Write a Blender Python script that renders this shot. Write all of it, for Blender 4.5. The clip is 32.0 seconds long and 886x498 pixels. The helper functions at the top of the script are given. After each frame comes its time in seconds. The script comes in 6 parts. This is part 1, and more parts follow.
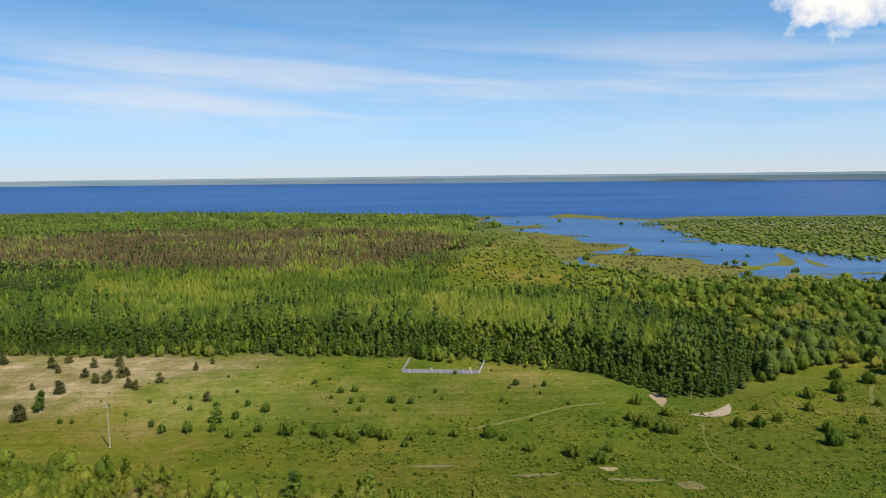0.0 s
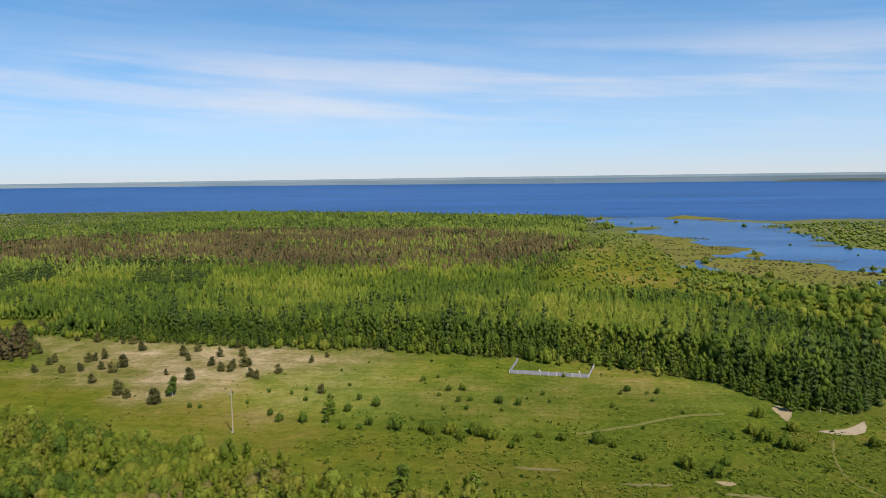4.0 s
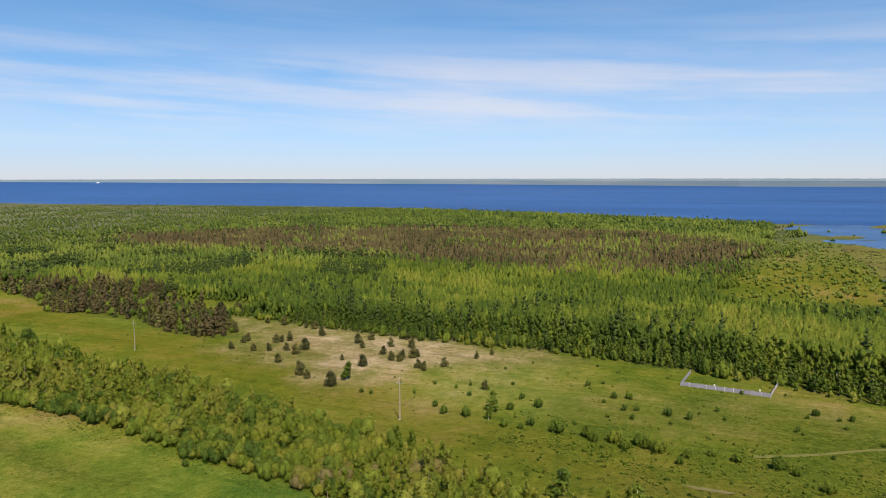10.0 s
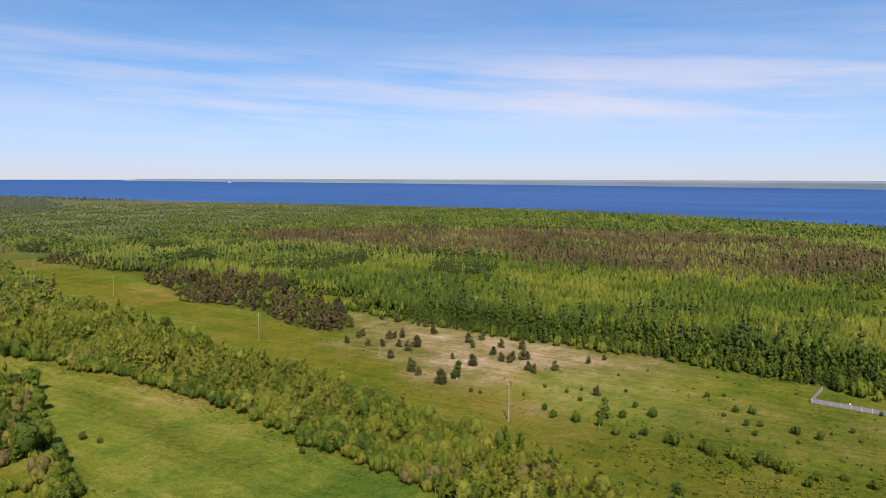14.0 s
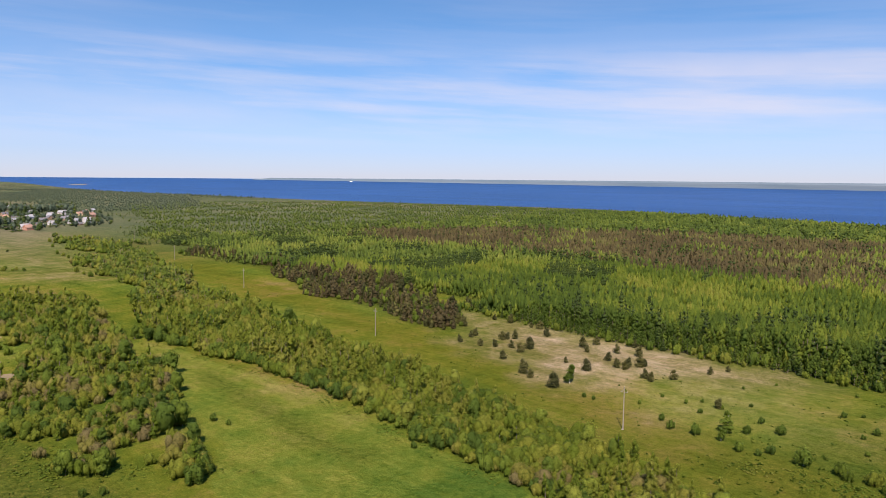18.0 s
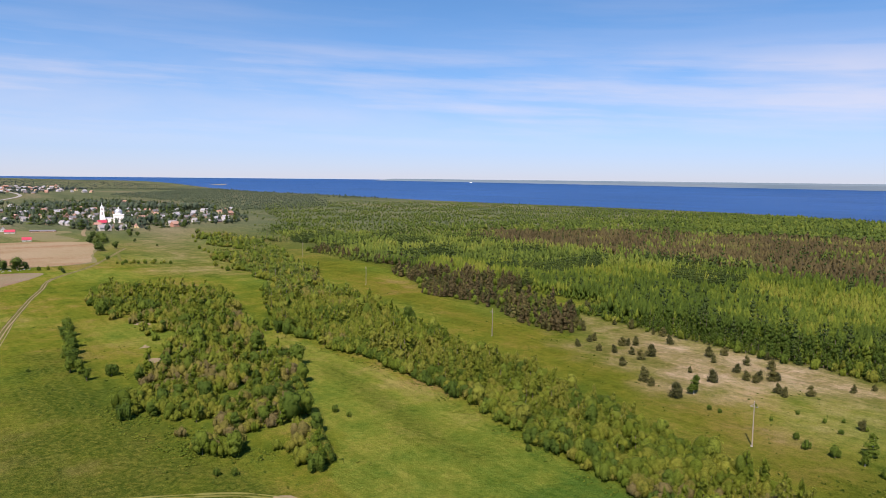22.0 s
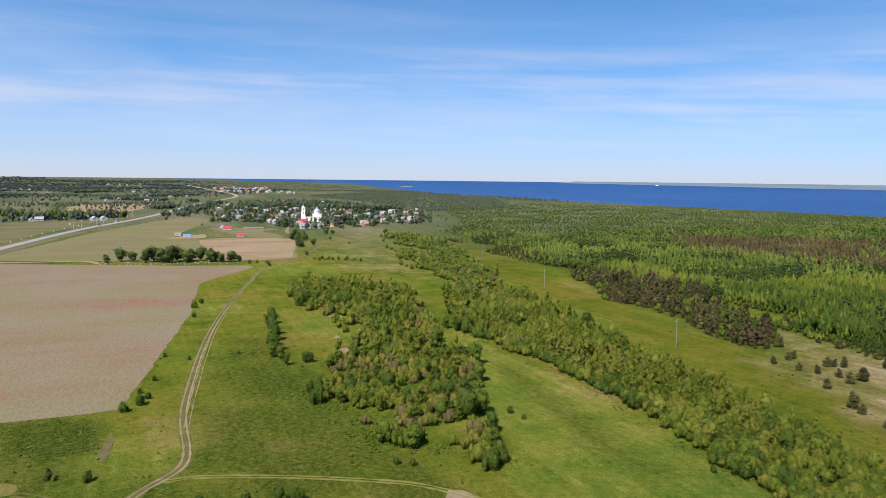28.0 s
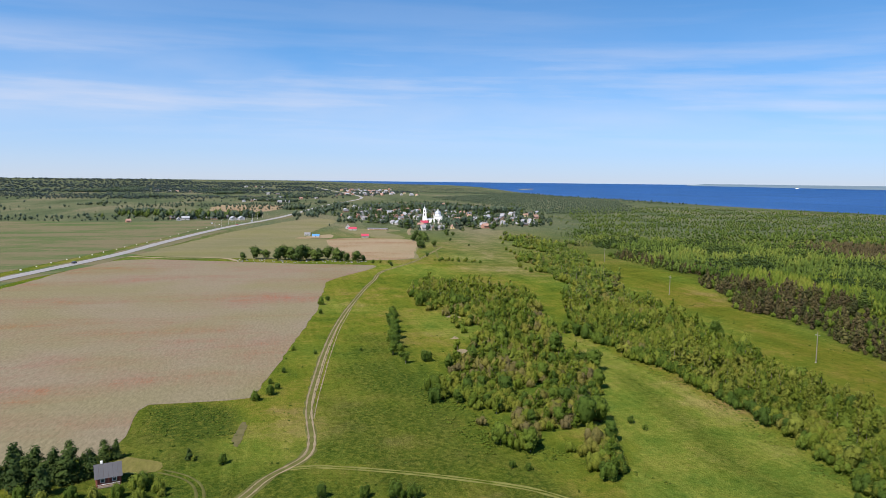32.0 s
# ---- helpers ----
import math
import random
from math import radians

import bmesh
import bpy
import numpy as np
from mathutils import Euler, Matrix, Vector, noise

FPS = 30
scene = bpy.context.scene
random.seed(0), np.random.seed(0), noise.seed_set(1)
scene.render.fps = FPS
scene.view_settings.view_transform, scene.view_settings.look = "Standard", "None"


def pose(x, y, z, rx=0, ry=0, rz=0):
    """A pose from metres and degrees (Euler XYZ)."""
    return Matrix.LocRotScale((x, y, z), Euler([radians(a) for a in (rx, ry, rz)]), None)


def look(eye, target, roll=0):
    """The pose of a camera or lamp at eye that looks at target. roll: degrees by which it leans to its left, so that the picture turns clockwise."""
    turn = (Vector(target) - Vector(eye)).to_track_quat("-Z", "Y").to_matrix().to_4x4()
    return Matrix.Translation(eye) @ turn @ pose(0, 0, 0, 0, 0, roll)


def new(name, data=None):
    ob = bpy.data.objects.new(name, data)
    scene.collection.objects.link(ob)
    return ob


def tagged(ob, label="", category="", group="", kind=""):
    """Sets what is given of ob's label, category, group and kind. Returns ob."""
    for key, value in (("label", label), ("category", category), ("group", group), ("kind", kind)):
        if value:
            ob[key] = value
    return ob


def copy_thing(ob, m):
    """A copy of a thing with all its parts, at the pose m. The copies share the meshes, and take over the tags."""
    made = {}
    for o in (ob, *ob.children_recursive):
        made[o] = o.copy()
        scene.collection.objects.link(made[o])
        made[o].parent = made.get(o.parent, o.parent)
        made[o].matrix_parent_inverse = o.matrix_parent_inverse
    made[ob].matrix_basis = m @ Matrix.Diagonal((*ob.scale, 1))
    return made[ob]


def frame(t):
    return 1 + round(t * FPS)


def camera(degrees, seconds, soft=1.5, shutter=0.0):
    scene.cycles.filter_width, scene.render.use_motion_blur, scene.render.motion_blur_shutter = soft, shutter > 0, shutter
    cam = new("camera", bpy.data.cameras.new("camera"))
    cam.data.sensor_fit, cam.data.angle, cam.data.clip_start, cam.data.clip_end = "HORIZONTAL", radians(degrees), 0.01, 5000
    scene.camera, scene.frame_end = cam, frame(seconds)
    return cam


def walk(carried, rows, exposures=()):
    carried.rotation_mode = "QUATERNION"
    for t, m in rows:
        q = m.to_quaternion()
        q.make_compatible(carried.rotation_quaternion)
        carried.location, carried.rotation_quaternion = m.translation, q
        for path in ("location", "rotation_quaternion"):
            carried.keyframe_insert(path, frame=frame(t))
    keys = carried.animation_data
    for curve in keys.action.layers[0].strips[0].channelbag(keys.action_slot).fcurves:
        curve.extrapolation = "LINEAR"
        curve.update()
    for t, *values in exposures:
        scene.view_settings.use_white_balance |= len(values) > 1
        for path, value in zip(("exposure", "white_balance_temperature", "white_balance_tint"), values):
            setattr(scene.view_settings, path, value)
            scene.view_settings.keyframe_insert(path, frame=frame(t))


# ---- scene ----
# One wide plain beside a lake; the camera hangs 60 m up and turns from north to west.
cam = camera(64.83, 32.0, 0.6)
# seconds, turn, tilt, lean
TURNS = [
    (0.0, 0.0, 83.861, 0.676), (1.0, 2.198, 83.888, 0.805), (2.0, 4.413, 83.937, 0.822), (3.0, 6.655, 83.975, 0.839),
    (3.5, 7.824, 83.987, 0.831), (5.5, 12.41, 84.032, 0.7), (6.0, 13.516, 84.05, 0.628), (7.0, 15.885, 84.056, 0.597),
    (8.0, 18.231, 84.071, 0.418), (9.0, 20.557, 84.101, 0.261), (10.0, 22.898, 84.082, 0.08), (11.0, 25.203, 84.092, -0.007),
    (12.0, 27.49, 84.095, -0.028), (13.0, 29.82, 84.131, -0.061), (14.0, 32.171, 84.141, -0.159), (14.5, 33.319, 84.146, -0.203),
    (16.5, 38.058, 84.15, -0.369), (17.0, 39.225, 84.144, -0.403), (18.0, 41.647, 84.131, -0.495), (19.0, 44.036, 84.157, -0.474),
    (20.0, 46.496, 84.124, -0.545), (21.0, 48.955, 84.123, -0.58), (22.0, 51.395, 84.128, -0.6), (23.0, 53.852, 84.128, -0.54),
    (24.0, 56.287, 84.146, -0.588), (25.0, 58.708, 84.153, -0.616), (25.5, 59.957, 84.159, -0.621), (27.5, 64.908, 84.177, -0.617),
    (28.0, 66.107, 84.183, -0.629), (29.0, 68.609, 84.21, -0.707), (30.0, 71.072, 84.237, -0.714), (31.0, 73.508, 84.264, -0.737),
    (32.0, 75.931, 84.276, -0.618)]
EXPOSURES = [(0, 0.93, 7450, 11), (2, 0.93, 7500, 9), (3.5, 0.93, 7500, 12), (6, 0.93, 7750, 19), (9, 0.93, 7800, 17), (14, 0.93, 7600, 25), (19, 0.92, 7400, 26), (25, 0.90, 7200, 25), (28, 0.88, 6950, 19), (32, 0.87, 6750, 16)]
walk(cam, [(t, pose(0, 0, 60, tilt, lean, turn)) for t, turn, tilt, lean in TURNS], EXPOSURES)

# ---- light ----
SUN_TO = Vector((0.60, -0.79, 1.19)).normalized()
sun = new("sun", bpy.data.lights.new("sun", "SUN"))
sun.data.energy, sun.data.angle, sun.data.color = 5.0, radians(0.53), (1.0, 0.95, 0.87)
sun.matrix_world = look(tuple(SUN_TO * 100), (0, 0, 0))


class Nodes:
    """Short hand for node trees."""

    def __init__(self, tree):
        self.tree = tree
        tree.nodes.clear()

    def add(self, kind, settings=None, **inputs):
        n = self.tree.nodes.new(kind)
        for key, value in (settings or {}).items():
            exec_set(n, key, value)
        for key, value in inputs.items():
            self.put(n, key, value)
        return n

    def put(self, n, key, value):
        slot = n.inputs[int(key[1:])] if key[0] == "i" and key[1:].isdigit() else n.inputs[key.replace("_", " ")]
        if hasattr(value, "is_output"):
            self.tree.links.new(value, slot)
        else:
            slot.default_value = value

    def math(self, op, a, b=0.0, c=0.0, clamp=False):
        n = self.tree.nodes.new("ShaderNodeMath")
        n.operation, n.use_clamp = op, clamp
        for k, v in enumerate((a, b, c)):
            self.put(n, "i%d" % k, v)
        return n.outputs[0]

    def mix(self, fac, a, b, blend="MIX"):
        n = self.tree.nodes.new("ShaderNodeMix")
        n.data_type, n.blend_type = "RGBA", blend
        for k, v in ((0, fac), (6, a), (7, b)):
            self.put(n, "i%d" % k, v)
        return n.outputs[2]

    def noise(self, vector, scale, detail=3.0, rough=0.55):
        n = self.tree.nodes.new("ShaderNodeTexNoise")
        self.put(n, "i0", vector)
        n.inputs["Scale"].default_value, n.inputs["Detail"].default_value = scale, detail
        n.inputs["Roughness"].default_value = rough
        return n.outputs["Fac"]

    def ramp(self, fac, *stops):
        n = self.tree.nodes.new("ShaderNodeValToRGB")
        while len(n.color_ramp.elements) < len(stops):
            n.color_ramp.elements.new(0.5)
        for e, (at, col) in zip(n.color_ramp.elements, stops):
            e.position, e.color = at, (*col, 1) if len(col) == 3 else col
        self.put(n, "i0", fac)
        return n.outputs[0]

    def scaled(self, vector, x, y, z, turn=0.0):
        n = self.tree.nodes.new("ShaderNodeMapping")
        self.put(n, "i0", vector)
        n.inputs["Scale"].default_value, n.inputs["Rotation"].default_value = (x, y, z), (0, 0, turn)
        return n.outputs[0]


def exec_set(n, key, value):
    if key == "operation":
        n.operation = value
    elif key == "attribute_name":
        n.attribute_name = value
    elif key == "sky_type":
        n.sky_type = value


def build_world():
    world = bpy.data.worlds.new("sky")
    scene.world = world
    world.use_nodes = True
    k = Nodes(world.node_tree)
    way = k.add("ShaderNodeTexCoord").outputs["Generated"]
    part_of = k.add("ShaderNodeSeparateXYZ", i0=way)
    height = k.math("MAXIMUM", part_of.outputs[2], 0.0)
    # the clear air: taken a little above the line of sight, so that no yellow rim lies along the skyline
    up = k.add("ShaderNodeCombineXYZ", i0=part_of.outputs[0], i1=part_of.outputs[1], i2=k.math("ADD", k.math("MULTIPLY", height, 1.5), 0.10))
    sky = k.add("ShaderNodeTexSky", {"sky_type": "NISHITA"}, i0=up.outputs[0])
    sky.sun_disc, sky.sun_elevation, sky.sun_rotation = False, radians(50), radians(146.5)
    sky.altitude, sky.air_density, sky.dust_density, sky.ozone_density = 60, 1.0, 0.2, 4.0
    clear = k.mix(1.0, sky.outputs[0], (0.50, 1.50, 1.92, 1), "MULTIPLY")
    milk = k.ramp(height, (0.0, (0.92, 0.92, 0.92)), (0.06, (0.50, 0.50, 0.50)), (0.16, (0.14, 0.14, 0.14)), (0.34, (0.02, 0.02, 0.02)))
    clear = k.mix(milk, clear, (5.25, 6.0, 6.95, 1))
    # cirrus: long level bands low over the skyline, drawn out sideways and frayed
    slant = k.add("ShaderNodeCombineXYZ", i0=part_of.outputs[0], i1=part_of.outputs[1], i2=k.math("ADD", height, k.math("MULTIPLY", part_of.outputs[0], 0.055)))
    fray = k.noise(k.scaled(slant.outputs[0], 5, 5, 60), 1.0, 7, 0.62)
    long_bands = k.noise(k.scaled(slant.outputs[0], 1.3, 1.3, 26), 1.0, 3, 0.5)
    veil = k.noise(k.scaled(slant.outputs[0], 2.2, 2.2, 9), 1.0, 5, 0.55)
    bands = k.ramp(k.math("ADD", k.math("MULTIPLY", long_bands, 0.72), k.math("MULTIPLY", fray, 0.28)), (0.46, (0, 0, 0)), (0.60, (1, 1, 1)))
    veil = k.ramp(veil, (0.40, (0, 0, 0)), (0.66, (1, 1, 1)))
    fade = k.ramp(height, (0.035, (0, 0, 0)), (0.085, (1, 1, 1)), (0.145, (0.9, 0.9, 0.9)), (0.185, (0.22, 0.22, 0.22)), (0.30, (0.12, 0.12, 0.12)))
    amount = k.math("MULTIPLY", k.math("ADD", k.math("MULTIPLY", bands, 0.36), k.math("MULTIPLY", veil, 0.24)), fade, clamp=True)
    # one fair-weather cloud in the north-east
    spot = k.add("ShaderNodeVectorMath", {"operation": "DISTANCE"}, i0=k.scaled(way, 1, 1, 1.6), i1=(0.492, 0.846, 0.352))
    lumps = k.noise(way, 16.0, 6, 0.6)
    puff = k.math("SUBTRACT", k.math("ADD", 0.095, k.math("MULTIPLY", k.math("SUBTRACT", lumps, 0.5), 0.16)), spot.outputs["Value"])
    puff = k.ramp(puff, (0.0, (0, 0, 0)), (0.045, (0.95, 0.95, 0.95)))
    amount = k.math("MAXIMUM", amount, puff)
    colour = k.mix(amount, clear, (7.0, 7.3, 8.0, 1))
    colour = k.mix(puff, colour, (9.2, 9.4, 9.8, 1))
    ground_side = k.add("ShaderNodeBackground", i0=colour, i1=0.062)
    k.add("ShaderNodeOutputWorld", i0=ground_side.outputs[0])


build_world()

# ---- outlines of the place, metres ----
SHORE = [(4400, 1500), (1400, 1050), (583, 918), (342, 928), (262, 890), (166, 950), (59, 975), (-71, 1037), (-255, 1105), (-547, 1190),
         (-700, 1215), (-1077, 1165), (-1495, 1100), (-2032, 1109), (-2456, 1080), (-2956, 1132), (-3441, 1190), (-3740, 1212), (-3960, 1205), (-4212, 1123), (-4327, 969), (-4397, 801), (-4590, 560), (-4760, 330), (-4838, 120)]
LAGOON = [(49, 890), (70, 943), (99, 963), (140, 981), (171, 937), (200, 896), (228, 869), (249, 845), (248, 798), (234, 734), (234, 685), (232, 648), (230, 615), (233, 585),
          (240, 570), (253, 560), (261, 538), (263, 518), (271, 510), (277, 492), (291, 478), (320, 440), (300, 380), (226, 369), (214, 373), (203, 380), (190, 385), (173, 381), (166, 388),
          (164, 403), (187, 418), (200, 432), (182, 439), (169, 451), (172, 468), (166, 484), (149, 492), (130, 508), (114, 509), (101, 480), (101, 436), (94, 450), (81, 460), (93, 487),
          (113, 524), (136, 549), (153, 574), (135, 585), (119, 587), (112, 612), (127, 649), (106, 663), (92, 684), (76, 734), (93, 754), (111, 776), (81, 789), (66, 836)]
FOREST = [(75, 180), (58, 180), (55, 189), (48, 199), (37, 208), (20, 215), (11, 221), (-13, 225), (-24, 225), (-59, 231), (-103, 230),
          (-152, 233), (-209, 241), (-205, 262), (-290, 272), (-372, 256), (-474, 262), (-606, 290), (-710, 310), (-900, 420), (-1100, 480), (-1400, 620),
          (-1500, 900), (-1480, 1060), (-1077, 1140), (-700, 1190), (-255, 1080), (-71, 1012), (50, 940), (40, 720), (20, 531), (-2, 434), (-2, 356), (60, 345), (101, 266), (105, 215)]
BROWN = [(20, 537), (-30, 423), (-97, 418), (-192, 430), (-260, 460), (-376, 438), (-502, 452), (-577, 513), (-490, 641), (-300, 730), (-111, 738), (8, 665)]
LIGHT = [(-2, 329), (-76, 326), (-144, 322), (-265, 309), (-410, 328), (-613, 370), (-777, 444), (-557, 500), (-354, 440), (-196, 433), (-98, 420), (-30, 427)]
BOG = [(-2, 356), (61, 351), (75, 427), (81, 569), (67, 719), (44, 723), (28, 531), (-2, 434)]
WETSCRUB = [(60, 345), (117, 346), (158, 356), (240, 350), (220, 200), (129, 199), (112, 215), (101, 266), (54, 306)]
EASTSHORE = [(248, 815), (318, 860), (537, 870), (900, 930), (700, 500), (350, 400), (266, 471), (269, 522), (225, 571), (232, 672)]
PINEWOOD = [(-523, 270), (-509, 290), (-419, 288), (-333, 282), (-290, 277), (-250, 262), (-200, 236), (-176, 212), (-180, 200), (-204, 204), (-231, 214), (-281, 218), (-350, 246), (-427, 272)]
SPRUCES = [(59, 182), (76, 181), (96, 188), (106, 202), (91, 215), (66, 204)]
BELT = [(21, 114), (10, 119), (-25, 121), (-42, 125), (-64, 132), (-80, 137), (-100, 143), (-129, 149), (-171, 155), (-214, 164), (-272, 176), (-355, 195),
        (-474, 233), (-555, 244), (-648, 255), (-725, 262), (-550, 215), (-364, 160), (-283, 130), (-252, 117), (-246, 122), (-238, 124), (-220, 120), (-207, 118), (-196, 123), (-167, 121), (-157, 123),
        (-143, 120), (-126, 117), (-109, 113), (-98, 111), (-83, 109), (-65, 106), (-20, 92)]
THICKET = [(-314, 66), (-391, 85), (-376, 101), (-366, 127), (-340, 136), (-295, 120), (-270, 114), (-238, 103), (-217, 97), (-198, 98), (-186, 95), (-173, 89), (-164, 83), (-146, 78), (-132, 74), (-123, 69),
           (-124, 64), (-134, 67), (-142, 61), (-139, 54), (-143, 51), (-156, 46), (-166, 47), (-171, 51), (-180, 46), (-188, 45), (-211, 55), (-215, 66), (-246, 73), (-258, 70), (-291, 75)]
FIELD_NEAR = [(-408, -137), (-531, -105), (-516, -29), (-491, 25), (-477, 70), (-454, 63), (-409, 35), (-363, 27), (-317, 21), (-253, 8),
              (-223, 2), (-200, -3), (-192, -6), (-192, -22), (-192, -31), (-182, -33), (-165, -33), (-159, -35), (-157, -55), (-152, -90), (-317, -175)]
FIELD_FAR = [(-572, -103), (-632, -82), (-834, -26), (-1032, 55), (-975, 92), (-731, 37), (-686, 67), (-671, 138), (-544, 115), (-510, 105),
             (-508, 66), (-538, -30)]
FIELD_BARE = [(-690, 60), (-671, 136), (-546, 113), (-513, 103), (-511, 66), (-580, 56)]
FIELD_WEST = [(-931, -479), (-1004, -333), (-983, -195), (-996, -26), (-875, -66), (-604, -125), (-469, -161), (-342, -200), (-500, -450)]
HIGHWAY = [(-200, -215), (-335, -178), (-443, -149), (-565, -113), (-687, -89), (-864, -48), (-1093, 22), (-1569, 130), (-2170, 284), (-3033, 299), (-3819, 256)]
TRACK = [(-122, -11), (-129.9, -5.9), (-133.9, -3.6), (-137.2, -1.9), (-140.6, 0.6), (-143.2, 3.3), (-147.1, 6.6), (-151.6, 8.4), (-159.6, 9.2), (-169.1, 9.3), (-179.7, 9.7), (-191.3, 10.9), (-210.1, 13.7), (-236.7, 17.9), (-270.6, 24.2),
         (-303, 31.4), (-329, 38.1), (-378, 51.4), (-407, 60.5), (-445, 72), (-499, 105), (-600, 150)]
BYWAY = [(-142.4, 3.8), (-142.3, 8.8), (-140.6, 14.2), (-136.1, 25.1), (-130.8, 35.5), (-124.9, 45.5), (-121.4, 50.1), (-116.8, 54.1), (-110, 59)]
FOOTPATH = [(5, 159), (17, 165), (31, 174), (42, 177)]
GROVE_TRACK = [(-567, -112), (-545, -75), (-538, -34), (-518, -22)]
SANDY = [(-207, 237), (-179, 235), (-139, 233), (-104, 232), (-81, 229), (-50, 224), (-67, 210), (-83, 203), (-98, 192), (-103, 177), (-114, 172), (-139, 187), (-165, 191), (-160, 205), (-183, 219)]
PALE_STRIP = [(-849, 225), (-845, 276), (-578, 200), (-404, 166), (-437, 132), (-583, 165)]
VILLAGE = [(-974, 112), (-854, 168), (-779, 167), (-793, 210), (-839, 343), (-1057, 432), (-1319, 466), (-1689, 389), (-1508, 197), (-1157, 114)]
WESTWOOD = [(-1144, 467), (-1139, 617), (-1371, 769), (-1813, 981), (-2275, 1012), (-2657, 890), (-2202, 507), (-1426, 504)]
REED_BANKS = [[(112, 506), (129, 504), (148, 489), (165, 481), (171, 465), (167, 445), (178, 434), (185, 416), (163, 401), (157, 386), (131, 382), (117, 418), (102, 439), (101, 476)],
              [(87, 704), (118, 644), (121, 596), (152, 570), (135, 545), (111, 516), (93, 483), (79, 463), (80, 522), (84, 599)]]
SANDPIT = [(60.2, 167.4), (63, 168.4), (67, 169.4), (70.6, 172.4), (73.6, 175.6), (72.6, 171.5), (70.6, 167.8), (68, 165.8), (64, 165.6), (61.6, 166.4)]


def rise(r):
    """The far land and lake lift a little towards the skyline."""
    return 40 * (np.maximum(0, np.asarray(r, float) - 3000) / 1850) ** 2


def inside(poly, x, y):
    x, y = np.asarray(x, float), np.asarray(y, float)
    hit = np.zeros(x.shape, bool)
    for (x0, y0), (x1, y1) in zip(poly, poly[1:] + poly[:1]):
        if y0 == y1:
            continue
        hit ^= ((y0 > y) != (y1 > y)) & (x < (x1 - x0) * (y - y0) / (y1 - y0) + x0)
    return hit


def away(line, x, y, closed=True):
    """The distance from each place to a line of points."""
    best = np.full(np.shape(x), 1e9)
    ends = line[1:] + line[:1] if closed else line[1:]
    for (x0, y0), (x1, y1) in zip(line, ends):
        dx, dy = x1 - x0, y1 - y0
        s = np.clip(((x - x0) * dx + (y - y0) * dy) / (dx * dx + dy * dy + 1e-9), 0, 1)
        best = np.minimum(best, np.hypot(x - x0 - s * dx, y - y0 - s * dy))
    return best


def soft_in(poly, x, y, edge):
    """1 well inside the outline, 0 well outside."""
    d = away(poly, x, y)
    return np.clip(0.5 + np.where(inside(poly, x, y), d, -d) / edge, 0, 1)


def waves(x, y, size, seed):
    """Smooth numbers from 0 to 1 that change over about size metres."""
    rng = np.random.RandomState(seed)
    total = np.zeros(np.shape(x))
    for _ in range(7):
        a, k, p = rng.uniform(0, 6.28), rng.uniform(0.6, 1.8) * 6.28 / size / 2, rng.uniform(0, 6.28)
        total += np.sin((x * np.cos(a) + y * np.sin(a)) * k + p + 1.3 * np.sin((y * np.cos(a) - x * np.sin(a)) * k * 0.7))
    return np.clip(0.5 + total / 7, 0, 1)


def curve_points(points, step, closed=False):
    """A smooth line through the points."""
    out = []
    n = len(points)
    for i in range(n if closed else n - 1):
        p = [Vector(points[(i + k) % n]) if closed else Vector(points[min(max(i + k, 0), n - 1)]) for k in (-1, 0, 1, 2)]
        count = max(1, int((p[2] - p[1]).length / step))
        for j in range(count):
            t = j / count
            out.append(0.5 * ((2 * p[1]) + (p[2] - p[0]) * t + (2 * p[0] - 5 * p[1] + 4 * p[2] - p[3]) * t * t + (3 * p[1] - p[0] - 3 * p[2] + p[3]) * t ** 3))
    if not closed:
        out.append(Vector(points[-1]))
    return out


# ---- materials ----
def material(name):
    mat = bpy.data.materials.new(name)
    mat.use_nodes = True
    return mat, Nodes(mat.node_tree)


def finish(k, colour, rough=0.9, bump=None, strength=0.4, distance=0.1, **more):
    shader = k.add("ShaderNodeBsdfPrincipled", Base_Color=colour, Roughness=rough, **more)
    if rough > 0.9:
        shader.inputs["Specular IOR Level"].default_value = 0.0
    if bump is not None:
        shaped = k.add("ShaderNodeBump", Height=bump, Strength=strength, Distance=distance)
        k.put(shader, "Normal", shaped.outputs[0])
    k.add("ShaderNodeOutputMaterial", i0=shader.outputs[0])
    return shader


def place_of(k):
    return k.add("ShaderNodeTexCoord").outputs["Object"]


def plain(name, colour, rough=0.7, vary=0.15, scale=2.0, metal=0.0, bump=0.2):
    """Paint, wood or metal with blotches and grain."""
    mat, k = material(name)
    at = place_of(k)
    coarse, fine = k.noise(at, scale, 4), k.noise(at, scale * 14, 3)
    own = k.add("ShaderNodeObjectInfo").outputs["Random"]
    fac = k.math("ADD", k.math("MULTIPLY", coarse, 0.6), k.math("ADD", k.math("MULTIPLY", fine, 0.25), k.math("MULTIPLY", own, 0.3)))
    dark, light = [c * (1 - vary * 1.6) for c in colour], [min(1, c * (1 + vary)) for c in colour]
    finish(k, k.ramp(fac, (0.25, dark), (0.8, light)), rough, fine, bump, 0.02, Metallic=metal)
    return mat


